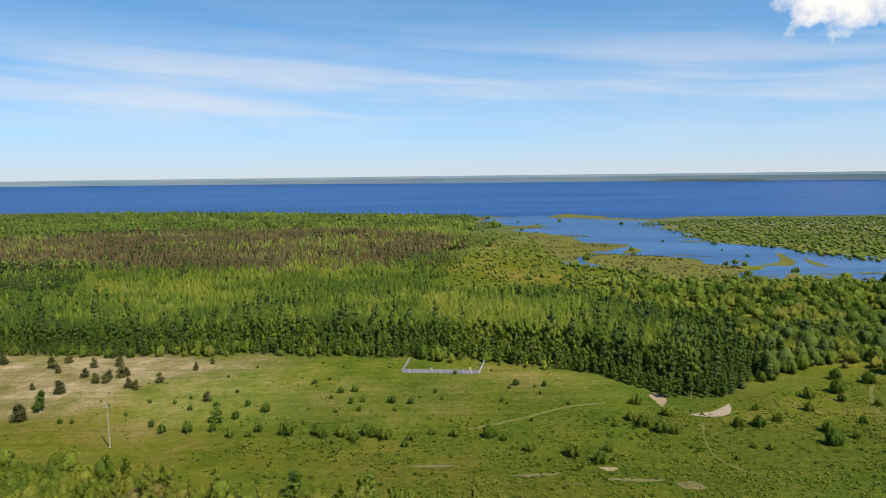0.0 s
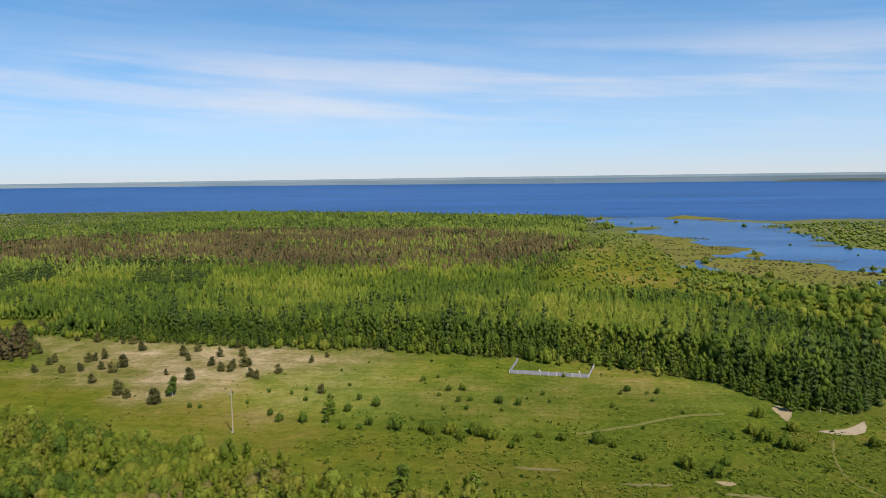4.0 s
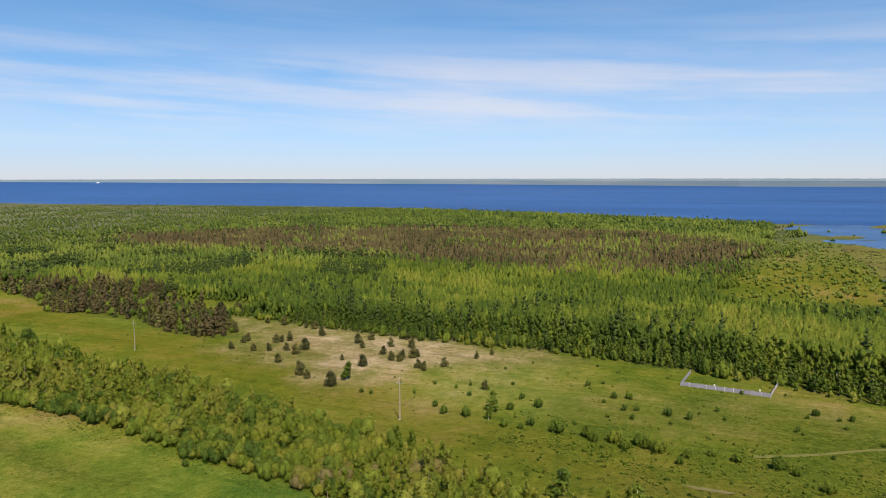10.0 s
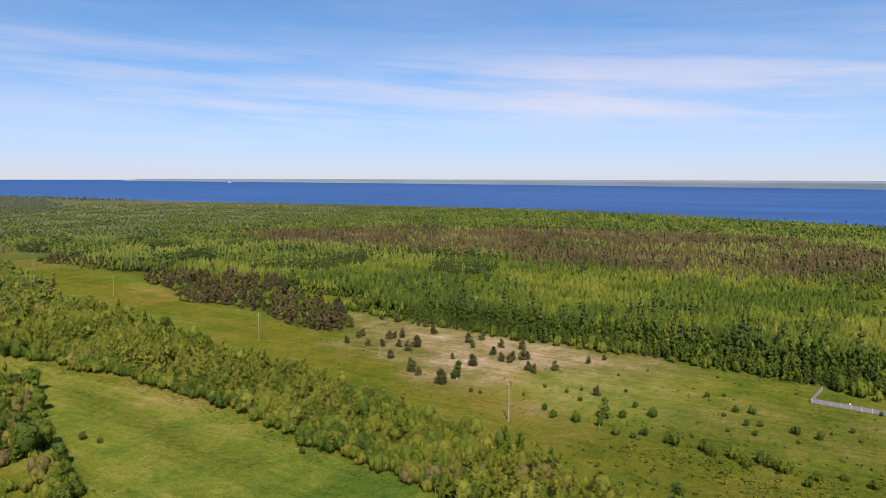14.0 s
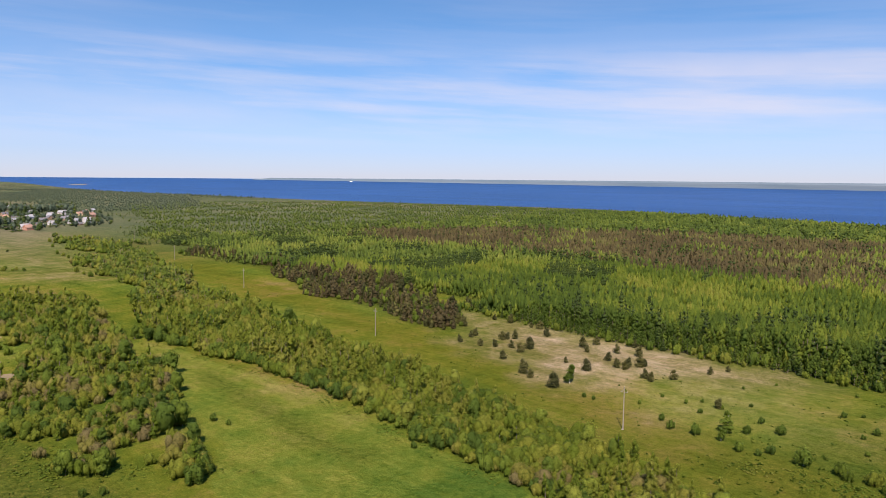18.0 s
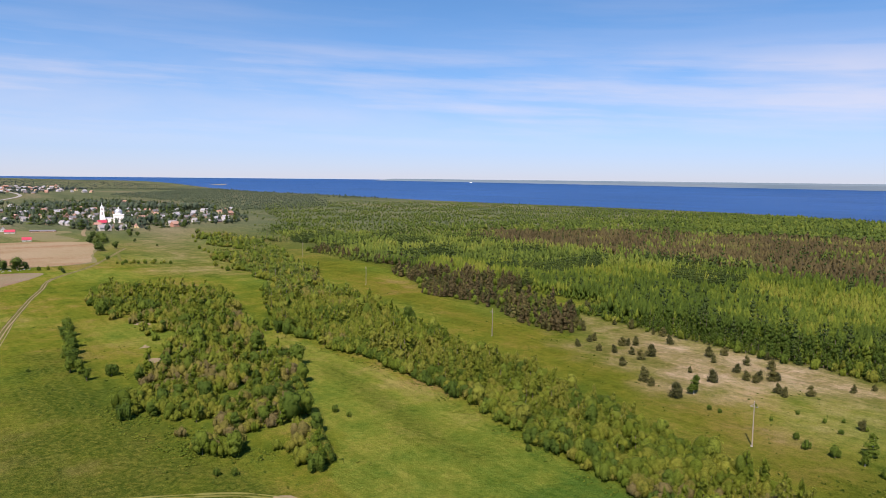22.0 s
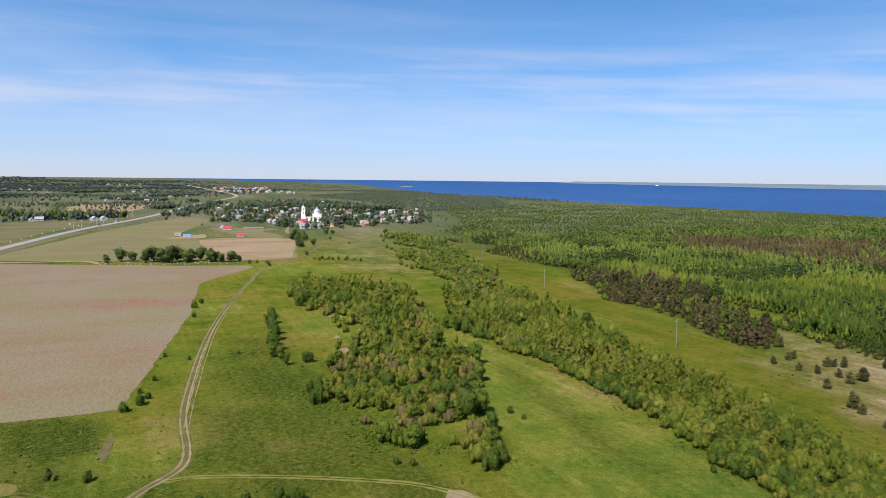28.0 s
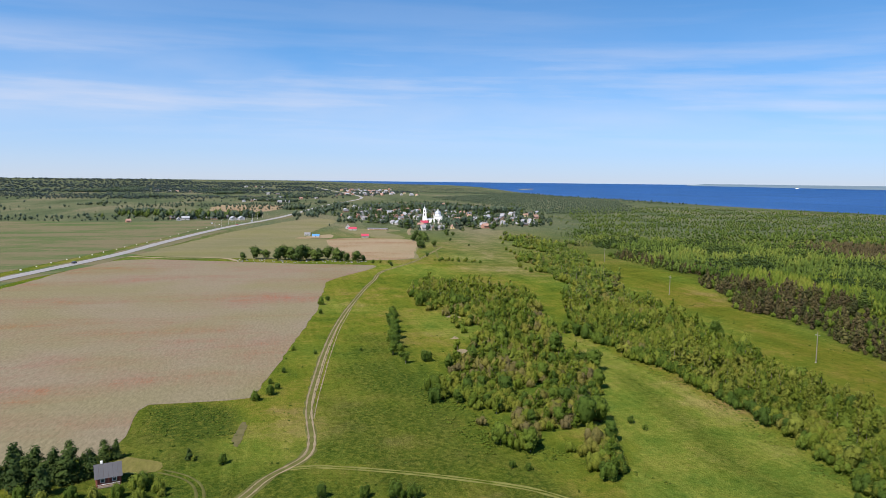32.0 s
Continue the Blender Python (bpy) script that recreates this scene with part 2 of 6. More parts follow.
def foliage(name, stops, through_light=0.32, rough=0.6):
    """Leaves: each plant has its own tint, each clump of leaves its own shade."""
    mat, k = material(name)
    leaf = k.add("ShaderNodeNewGeometry").outputs["Random Per Island"]
    tint = k.add("ShaderNodeAttribute", {"attribute_name": "tint"}).outputs["Fac"]
    own = k.add("ShaderNodeObjectInfo").outputs["Random"]
    where = k.add("ShaderNodeNewGeometry").outputs["Position"]
    grain, clump = k.noise(where, 3.4, 4, 0.7), k.noise(where, 0.8, 3, 0.6)
    fac = k.math("ADD", k.math("ADD", tint, k.math("MULTIPLY", k.math("SUBTRACT", leaf, 0.5), 0.12)), k.math("MULTIPLY", k.math("SUBTRACT", own, 0.5), 0.3))
    n = len(stops)
    colour = k.ramp(fac, *[(i / (n - 1), c) for i, c in enumerate(stops)])
    speck = k.ramp(grain, (0.40, (0, 0, 0)), (0.60, (1, 1, 1)))
    shade = k.math("ADD", 0.43, k.math("ADD", k.math("MULTIPLY", leaf, 0.26), k.math("ADD", k.math("MULTIPLY", speck, 0.50), k.math("MULTIPLY", clump, 0.40))))
    grey = k.add("ShaderNodeCombineColor", i0=shade, i1=shade, i2=shade)
    colour = k.mix(1.0, colour, grey.outputs[0], "MULTIPLY")
    rough_skin = k.add("ShaderNodeBump", Height=grain, Strength=0.8, Distance=0.35)
    shader = k.add("ShaderNodeBsdfPrincipled", Base_Color=colour, Roughness=rough, Normal=rough_skin.outputs[0])
    shader.inputs["Specular IOR Level"].default_value = 0.05
    glow = k.add("ShaderNodeBsdfTranslucent", Color=k.mix(0.4, colour, (0.18, 0.24, 0.02, 1)))
    both = k.add("ShaderNodeMixShader", i0=through_light, i1=shader.outputs[0], i2=glow.outputs[0])
    k.add("ShaderNodeOutputMaterial", i0=both.outputs[0])
    return mat


BIRCH = foliage("birch_leaves", [(0.056, 0.098, 0.018), (0.090, 0.140, 0.022), (0.126, 0.176, 0.026), (0.160, 0.198, 0.031), (0.190, 0.210, 0.040)], 0.5)
YOUNG = foliage("young_leaves", [(0.080, 0.126, 0.016), (0.110, 0.152, 0.019), (0.142, 0.174, 0.024), (0.172, 0.188, 0.034)], 0.5)
WILLOW = foliage("willow_leaves", [(0.050, 0.088, 0.013), (0.088, 0.126, 0.017), (0.126, 0.156, 0.022), (0.164, 0.174, 0.028), (0.158, 0.150, 0.040), (0.134, 0.114, 0.050)], 0.45)
PINE = foliage("pine_needles", [(0.036, 0.040, 0.015), (0.052, 0.054, 0.018), (0.072, 0.070, 0.022)], 0.15)
SPRUCE = foliage("spruce_needles", [(0.028, 0.048, 0.013), (0.042, 0.066, 0.015), (0.062, 0.088, 0.018)], 0.1)
RUSTY = foliage("dry_pine_needles", [(0.047, 0.039, 0.019), (0.060, 0.050, 0.022), (0.070, 0.062, 0.025), (0.078, 0.090, 0.026)], 0.1)
FAR_LEAF = foliage("hardwood_leaves", [(0.052, 0.086, 0.018), (0.080, 0.118, 0.022), (0.106, 0.144, 0.026), (0.134, 0.160, 0.032)], 0.3)
# the next two: bluish greens with the haze of distance mixed into the leaves
HAZED_LEAF = foliage("hazed_leaves", [(0.030, 0.048, 0.034), (0.046, 0.068, 0.045), (0.066, 0.088, 0.052)], 0.1)
HAZED_WOOD = foliage("hazed_far_leaves", [(0.018, 0.030, 0.030), (0.026, 0.041, 0.040), (0.036, 0.053, 0.048)], 0.1)
BARK = plain("grey_bark", (0.16, 0.13, 0.10), 0.9, 0.3, 3.0)
PALE_BARK = plain("birch_bark", (0.55, 0.52, 0.46), 0.8, 0.35, 3.0)


def grass_material():
    mat, k = material("meadow_grass")
    at = place_of(k)
    cover = k.add("ShaderNodeAttribute", {"attribute_name": "cover"})
    way = k.add("ShaderNodeSeparateColor", i0=cover.outputs["Color"])
    big, mid, fine = k.noise(at, 0.014, 4), k.noise(at, 0.09, 6, 0.65), k.noise(at, 0.75, 7, 0.75)
    blades = k.noise(at, 3.2, 5, 0.75)
    mixed = k.math("ADD", k.math("MULTIPLY", big, 0.46), k.math("ADD", k.math("MULTIPLY", mid, 0.36), k.math("MULTIPLY", fine, 0.20)))
    colour = k.ramp(mixed, (0.40, (0.034, 0.062, 0.010)), (0.46, (0.056, 0.084, 0.012)), (0.51, (0.080, 0.100, 0.014)), (0.56, (0.108, 0.108, 0.021)), (0.62, (0.140, 0.114, 0.042)))
    lush = k.ramp(mixed, (0.42, (0.038, 0.080, 0.014)), (0.48, (0.074, 0.111, 0.019)), (0.54, (0.108, 0.131, 0.025)), (0.63, (0.154, 0.148, 0.046)))
    dry = k.ramp(mixed, (0.42, (0.076, 0.080, 0.022)), (0.47, (0.120, 0.108, 0.044)), (0.53, (0.190, 0.155, 0.100)), (0.60, (0.290, 0.240, 0.180)))
    soil = k.ramp(mixed, (0.38, (0.038, 0.062, 0.008)), (0.50, (0.080, 0.088, 0.013)), (0.58, (0.108, 0.094, 0.022)), (0.66, (0.150, 0.112, 0.055)))
    ragged = k.math("MULTIPLY", k.math("SUBTRACT", k.noise(at, 0.16, 6, 0.7), 0.5), 2.2)
    for channel, paint in ((1, lush), (2, soil), (0, dry)):
        w = way.outputs[channel]
        fac = k.math("ADD", w, k.math("MULTIPLY", ragged, k.math("MULTIPLY", w, k.math("SUBTRACT", 1.6, w))), clamp=True)
        colour = k.mix(fac, colour, paint)
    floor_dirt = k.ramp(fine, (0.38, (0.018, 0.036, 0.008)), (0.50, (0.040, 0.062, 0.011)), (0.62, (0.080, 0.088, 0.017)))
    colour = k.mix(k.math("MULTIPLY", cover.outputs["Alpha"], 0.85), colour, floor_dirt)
    # far plain: distance haze put into the ground as greyer, bluer tones
    strips = k.noise(k.scaled(at, 0.0022, 0.009, 1, radians(12)), 1.0, 5, 0.6)
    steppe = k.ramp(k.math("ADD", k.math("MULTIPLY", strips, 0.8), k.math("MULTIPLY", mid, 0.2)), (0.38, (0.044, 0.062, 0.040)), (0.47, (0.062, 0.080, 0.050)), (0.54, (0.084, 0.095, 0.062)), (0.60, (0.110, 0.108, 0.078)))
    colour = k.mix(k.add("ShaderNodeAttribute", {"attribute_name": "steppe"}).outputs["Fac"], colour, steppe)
    swaths = k.noise(k.scaled(at, 0.018, 0.34, 1, radians(-14)), 1.0, 5, 0.6)
    colour = k.mix(1.0, colour, k.ramp(swaths, (0.36, (0.88, 0.91, 0.88)), (0.50, (1, 1, 1)), (0.64, (1.12, 1.08, 1.14))), "MULTIPLY")
    tussock = k.ramp(k.noise(at, 0.5, 8, 0.8), (0.36, (0.66, 0.72, 0.64)), (0.50, (1, 1, 1)), (0.64, (1.22, 1.16, 1.20)))
    colour = k.mix(1.0, colour, tussock, "MULTIPLY")
    colour = k.mix(1.0, colour, (1.02, 1.01, 0.92, 1), "MULTIPLY")
    blade = k.ramp(blades, (0.38, (0.60, 0.62, 0.58)), (0.62, (1.30, 1.27, 1.30)))
    colour = k.mix(1.0, colour, blade, "MULTIPLY")
    finish(k, colour, 0.95, k.math("ADD", fine, k.math("MULTIPLY", blades, 0.5)), 0.8, 0.6)
    return mat


GRASS = grass_material()


def crop_material(name, low, mid, high, rows_turn, green):
    """Tilled land with drill rows and washed-out streaks."""
    mat, k = material(name)
    at = place_of(k)
    rows = k.noise(k.scaled(at, 0.035, 0.4, 1, rows_turn), 1.0, 4, 0.6)
    drill = k.noise(k.scaled(at, 0.03, 1.6, 1, rows_turn), 1.0, 3, 0.6)
    big, fine = k.noise(k.scaled(at, 1.0, 0.28, 1, radians(10)), 0.03, 5, 0.6), k.noise(at, 1.6, 5, 0.7)
    mottle = k.noise(k.scaled(at, 1.0, 0.45, 1, radians(20)), 0.16, 6, 0.7)
    fac = k.math("ADD", k.math("MULTIPLY", big, 0.56), k.math("ADD", k.math("MULTIPLY", rows, 0.10), k.math("ADD", k.math("MULTIPLY", drill, 0.035), k.math("ADD", k.math("MULTIPLY", fine, 0.20), k.math("MULTIPLY", mottle, 0.18)))))
    colour = k.ramp(fac, (0.435, low), (0.485, mid), (0.57, high))
    sprout = k.math("MULTIPLY", k.ramp(k.noise(at, 0.012, 3), (0.42, (0, 0, 0)), (0.62, (1, 1, 1))), green)
    colour = k.mix(sprout, colour, (0.118, 0.116, 0.046, 1))
    clods = k.ramp(k.noise(k.scaled(at, 0.35, 1.0, 1, rows_turn), 1.1, 6, 0.8), (0.36, (0.80, 0.82, 0.80)), (0.50, (1, 1, 1)), (0.64, (1.18, 1.16, 1.18)))
    colour = k.mix(1.0, colour, clods, "MULTIPLY")
    finish(k, colour, 0.95, k.math("ADD", k.math("MULTIPLY", drill, 0.4), fine), 0.5, 0.25)
    return mat


SOIL = crop_material("tilled_soil", (0.172, 0.082, 0.054), (0.150, 0.108, 0.078), (0.148, 0.126, 0.088), radians(22), 0.4)
SOIL_BARE = crop_material("bare_soil", (0.163, 0.095, 0.057), (0.179, 0.128, 0.080), (0.201, 0.161, 0.106), radians(70), 0.15)
CROP = crop_material("young_crop", (0.120, 0.108, 0.062), (0.108, 0.108, 0.056), (0.132, 0.120, 0.070), radians(70), 0.5)
CROP_GREEN = crop_material("green_crop", (0.056, 0.084, 0.036), (0.060, 0.086, 0.034), (0.108, 0.098, 0.058), radians(15), 0.0)


def water_material(name, deep, shallow, rough, level):
    mat, k = material(name)
    at = place_of(k)
    swell = k.noise(k.scaled(at, 0.012, 0.05, 1, radians(-20)), 1.0, 5, 0.6)
    streaks = k.noise(k.scaled(at, 0.0012, 0.008, 1, radians(-12)), 1.0, 4, 0.55)
    ripple = k.noise(k.scaled(at, 0.25, 0.8, 1, radians(-20)), 1.0, 3)
    colour = k.ramp(k.math("ADD", k.math("MULTIPLY", streaks, 0.7), k.math("MULTIPLY", swell, 0.3)), (0.38, deep), (0.62, shallow))
    shader = finish(k, colour, rough, k.math("ADD", ripple, swell), 0.5, 0.6)
    shader.inputs["Specular IOR Level"].default_value = level
    return mat


LAKE = water_material("lake_water", (0.005, 0.036, 0.120), (0.012, 0.062, 0.190), 0.35, 0.012)
POOL = water_material("lagoon_water", (0.012, 0.050, 0.130), (0.034, 0.098, 0.210), 0.3, 0.02)
SAND = plain("pale_sand", (0.200, 0.168, 0.125), 0.95, 0.2, 0.4, 0.0, 0.5)
RUT = plain("worn_track", (0.165, 0.136, 0.084), 0.95, 0.25, 0.5, 0.0, 0.5)
YELLOWED = plain("yellowed_grass", (0.100, 0.104, 0.030), 0.95, 0.3, 0.4, 0.0, 0.5)
EARTH = plain("bare_earth", (0.082, 0.076, 0.034), 0.95, 0.3, 0.5, 0.0, 0.5)
FAINT = plain("trodden_grass", (0.080, 0.084, 0.027), 0.95, 0.3, 0.4, 0.0, 0.5)
ASPHALT = plain("pale_asphalt", (0.205, 0.200, 0.190), 0.85, 0.15, 0.3)
WHITE_PAINT = plain("white_paint", (0.80, 0.80, 0.78), 0.6, 0.08)
CONCRETE = plain("grey_concrete", (0.28, 0.27, 0.24), 0.85, 0.2)
DARK_WOOD = plain("weathered_wood", (0.16, 0.13, 0.10), 0.85, 0.3)


# ---- meshes ----
def mesh_of(name, verts, faces, mats, slots=None, tint=None, smooth=False):
    """A mesh of triangles from arrays."""
    me = bpy.data.meshes.new(name)
    verts, faces = np.asarray(verts, np.float32), np.asarray(faces, np.int32)
    me.vertices.add(len(verts))
    me.vertices.foreach_set("co", verts.ravel())
    me.loops.add(faces.size)
    me.polygons.add(len(faces))
    me.polygons.foreach_set("loop_start", np.arange(0, faces.size, faces.shape[1], dtype=np.int32))
    me.loops.foreach_set("vertex_index", faces.ravel())
    for m in mats:
        me.materials.append(m)
    if slots is not None:
        me.polygons.foreach_set("material_index", np.asarray(slots, np.int32))
    if tint is not None:
        me.attributes.new("tint", "FLOAT", "POINT").data.foreach_set("value", np.asarray(tint, np.float32))
    me.polygons.foreach_set("use_smooth", np.full(len(faces), smooth))
    me.update(calc_edges=True)
    return me


def part(name, bm, mat, parent=None, label="", smooth=False):
    """Links a bmesh as one mesh object under its thing."""
    me = bpy.data.meshes.new(name)
    bm.to_mesh(me)
    bm.free()
    me.materials.append(mat)
    for p in me.polygons:
        p.use_smooth = smooth
    ob = new(name, me)
    ob.parent = parent
    return tagged(ob, label)


def slab(bm, x0, x1, y0, y1, z0, z1, m=None, bevel=0.0):
    made = bmesh.ops.create_cube(bm, size=1, matrix=(m or Matrix()) @ Matrix.LocRotScale(((x0 + x1) / 2, (y0 + y1) / 2, (z0 + z1) / 2), None, (x1 - x0, y1 - y0, z1 - z0)))
    if bevel:
        bmesh.ops.bevel(bm, geom=list({e for v in made["verts"] for e in v.link_edges}), offset=bevel, segments=1, affect="EDGES")
    return bm


def tube(bm, r0, r1, z0, z1, n=8, m=None):
    bmesh.ops.create_cone(bm, cap_ends=True, segments=n, radius1=r0, radius2=r1, depth=z1 - z0, matrix=(m or Matrix()) @ Matrix.Translation((0, 0, (z0 + z1) / 2)))
    return bm


def sheet(name, outline, z, mat, ragged=0.0, step=6.0, seed=1, label="", category="", thick=0.0):
    """A flat piece of ground cover with an uneven rim."""
    pts = curve_points(outline, step, True)
    rng = random.Random(seed)
    bm = bmesh.new()
    vs = []
    drift = 0.0
    for p in pts:
        drift = drift * 0.6 + rng.uniform(-1, 1) * ragged
        q = rng.uniform(-1, 1) * ragged
        vs.append(bm.verts.new((p.x + drift, p.y + q, z + float(rise(p.length)))))
    rim = [bm.edges.new((a, b)) for a, b in zip(vs, vs[1:] + vs[:1])]
    bmesh.ops.triangle_fill(bm, use_beauty=True, edges=rim)
    for f in bm.faces:
        if f.normal.z < 0:
            f.normal_flip()
    ob = part(name, bm, mat)
    return tagged(ob, label, category, kind="structure")


def ribbon(name, points, width, z, mat, ragged=0.0, offset=0.0, seed=1, label="", category="path", step=4.0, parent=None):
    """A strip of road or rut along a line."""
    pts = curve_points(points, step)
    rng = random.Random(seed)
    bm = bmesh.new()
    rows = []
    for i, p in enumerate(pts):
        d = (pts[min(i + 1, len(pts) - 1)] - pts[max(i - 1, 0)]).normalized()
        n = Vector((-d.y, d.x))
        zz = z + float(rise(p.length))
        w = width * rng.uniform(1 - ragged, 1 + ragged)
        a, b = p + n * (offset + w / 2), p + n * (offset - w / 2)
        rows.append([bm.verts.new((a.x, a.y, zz - 0.03)), bm.verts.new(((a.x + b.x) / 2, (a.y + b.y) / 2, zz)), bm.verts.new((b.x, b.y, zz - 0.03))])
    for r, s in zip(rows, rows[1:]):
        for j in (0, 1):
            bm.faces.new((r[j + 1], r[j], s[j], s[j + 1]))
    bmesh.ops.recalc_face_normals(bm, faces=bm.faces)
    if bm.faces[0].normal.z < 0 if bm.faces.ensure_lookup_table() is None else False:
        bmesh.ops.reverse_faces(bm, faces=bm.faces)
    ob = part(name, bm, mat, parent)
    return ob if parent else tagged(ob, label, category, kind="structure")


# ---- the ground, one sheet to the skyline ----
def build_ground():
    angles = np.radians(np.concatenate([np.arange(-42, 118, 0.55), np.arange(118, 318, 5.0)]))
    radii = np.concatenate([[0.0, 30, 60], 75 * 1.026 ** np.arange(0, 163)])
    radii = np.append(radii[radii < 4800], 4850.0)
    a, r = np.meshgrid(angles, radii[1:], indexing="ij")
    x, y = -np.sin(a) * r, np.cos(a) * r
    n, m = x.shape
    verts = np.concatenate([[[0, 0, 0]], np.stack([x, y, rise(r)], -1).reshape(-1, 3)])
    idx = 1 + np.arange(n * m).reshape(n, m)
    nxt = np.roll(idx, -1, axis=0)
    quads = np.stack([idx[:, :-1], idx[:, 1:], nxt[:, 1:], nxt[:, :-1]], -1).reshape(-1, 4)
    tris = np.concatenate([quads[:, [0, 2, 1]], quads[:, [0, 3, 2]], np.stack([np.zeros(n, int), nxt[:, 0], idx[:, 0]], -1)])
    tris = tris[:, ::-1]
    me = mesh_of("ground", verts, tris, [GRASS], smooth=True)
    if me.polygons[0].normal.z < 0:
        me.flip_normals()
    px, py = verts[:, 0], verts[:, 1]
    cover = np.zeros((len(verts), 4), np.float32)
    wob = (waves(px, py, 14, 3) - 0.5) * 10
    cover[:, 0] = np.maximum(soft_in(SANDY, px + wob, py + wob, 26) * 0.85, soft_in(PALE_STRIP, px + wob, py, 40) * 0.45)
    cover[:, 0] = np.maximum(cover[:, 0], soft_in([(-95, 150), (-60, 160), (-10, 165), (35, 182), (30, 205), (-10, 222), (-60, 228), (-100, 200)], px + wob, py, 40) * 0.22 * np.clip(waves(px, py, 30, 67), 0.2, 0.8))
    meadow = inside([(-230, 116), (-150, 118), (-104, 112), (-64, 107), (-60, 60), (-117, 66), (-138, 81), (-172, 93), (-213, 104), (-242, 112)], px, py)
    cover[:, 1] = np.maximum(meadow * 0.8, np.clip(waves(px, py, 60, 8) - 0.5, 0, 1) * 1.6)
    lane = away([(60, 120), (-14, 138), (-75, 155), (-190, 188), (-330, 212), (-484, 250), (-700, 290)], px, py, False)
    cover[:, 2] = np.clip(1.25 - lane / 16, 0, 1) * 0.85 + soft_in(BOG, px, py, 30) * 0.6
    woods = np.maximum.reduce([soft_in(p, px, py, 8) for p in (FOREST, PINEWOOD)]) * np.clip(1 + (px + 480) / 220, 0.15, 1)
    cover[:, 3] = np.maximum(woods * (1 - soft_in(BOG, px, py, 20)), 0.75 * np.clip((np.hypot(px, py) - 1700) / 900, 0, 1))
    damp = np.clip((px + 75) / 110, 0, 1) * np.clip((218 - py) / 40, 0, 1) * (py > 60)
    cover[:, 3] = np.maximum(cover[:, 3], 0.9 * damp * np.clip(0.3 + waves(px, py, 22, 66), 0, 1))
    streak = away([(-190, 107), (-156, 102), (-141, 100), (-125, 95), (-110, 97)], px, py, False)
    weeds = np.maximum(soft_in([(-191, -31), (-191, -20), (-183, -8), (-164, -8), (-163, -19), (-171, -28)], px + wob * 0.2, py, 4), soft_in([(-165, 40), (-140, 56), (-135, 46), (-155, 30)], px, py + wob * 0.3, 10) * 0.6)
    cover[:, 3] = np.maximum.reduce([cover[:, 3], np.clip(1 - streak / (5 + 3 * waves(px, py, 15, 77)), 0, 1) * 0.75, weeds * 1.15, 1.0 * soft_in([(-262, 44), (-215, 46), (-150, 50), (-122, 44), (-118, -8), (-128, -4), (-143, 9), (-180, 14), (-262, 30)], px + wob * 0.6, py + wob * 0.4, 14) * np.clip(0.45 + waves(px, py, 20, 88), 0, 1)])
    lush_ground = [(-190, -30), (-188, -8), (-170, -9), (-158, -12), (-140, -2), (-150, 7), (-172, 18), (-205, 34), (-150, 48), (-116, 62), (-104, 50), (-112, -20), (-140, -50)]
    cover[:, 3] = np.maximum(cover[:, 3], soft_in(lush_ground, px + wob * 0.5, py + wob * 0.4, 10) * np.clip(0.25 + 1.1 * waves(px, py, 16, 89), 0, 0.95))
    # the haze tone grows with distance, full from 900 m on
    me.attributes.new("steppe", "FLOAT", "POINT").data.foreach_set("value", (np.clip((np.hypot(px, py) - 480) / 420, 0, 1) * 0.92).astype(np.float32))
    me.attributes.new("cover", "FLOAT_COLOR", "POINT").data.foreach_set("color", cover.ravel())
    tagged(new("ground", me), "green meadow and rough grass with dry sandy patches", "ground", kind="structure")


build_ground()


def build_water():
    """The lake reaches from the shore to the skyline."""
    line = curve_points(SHORE, 25)
    turn = np.array([math.degrees(math.atan2(-p.x, p.y)) for p in line])
    gone = np.array([p.length for p in line])
    order = np.argsort(turn)
    turn, gone = turn[order], gone[order]
    rng = np.random.RandomState(4)
    az = np.arange(turn[0], turn[-1], 0.3)
    r0 = np.interp(az, turn, gone) + rng.uniform(-5, 5, len(az))
    steps = 16
    r = r0[:, None] + (4845 - r0)[:, None] * np.linspace(0, 1, steps)[None]
    a = np.radians(az)[:, None]
    verts = np.stack([-np.sin(a) * r, np.cos(a) * r, 0.12 + rise(r)], -1).reshape(-1, 3)
    idx = np.arange(len(az) * steps).reshape(len(az), steps)
    quads = np.stack([idx[:-1, :-1], idx[:-1, 1:], idx[1:, 1:], idx[1:, :-1]], -1).reshape(-1, 4)
    tris = np.concatenate([quads[:, [0, 1, 2]], quads[:, [0, 2, 3]]])
    me = mesh_of("lake", verts, tris, [LAKE], smooth=True)
    if me.polygons[0].normal.z < 0:
        me.flip_normals()
    tagged(new("lake", me), "deep blue wind-rippled lake reaching to the horizon", "water", kind="structure")
    sheet("lagoon", LAGOON, 0.14, POOL, 3.6, 5, 5, "shallow blue lagoon with reed-fringed banks", "water")


build_water()

# ---- plants ----
PHI = (1 + 5 ** 0.5) / 2
OCTA_V = np.array([(1, 0, 0), (-1, 0, 0), (0, 1, 0), (0, -1, 0), (0, 0, 1), (0, 0, -1)], float)
OCTA_F = np.array([(0, 2, 4), (2, 1, 4), (1, 3, 4), (3, 0, 4), (2, 0, 5), (1, 2, 5), (3, 1, 5), (0, 3, 5)])
ICO_V = np.array([(-1, PHI, 0), (1, PHI, 0), (-1, -PHI, 0), (1, -PHI, 0), (0, -1, PHI), (0, 1, PHI), (0, -1, -PHI), (0, 1, -PHI),
                  (PHI, 0, -1), (PHI, 0, 1), (-PHI, 0, -1), (-PHI, 0, 1)]) / (1 + PHI * PHI) ** 0.5
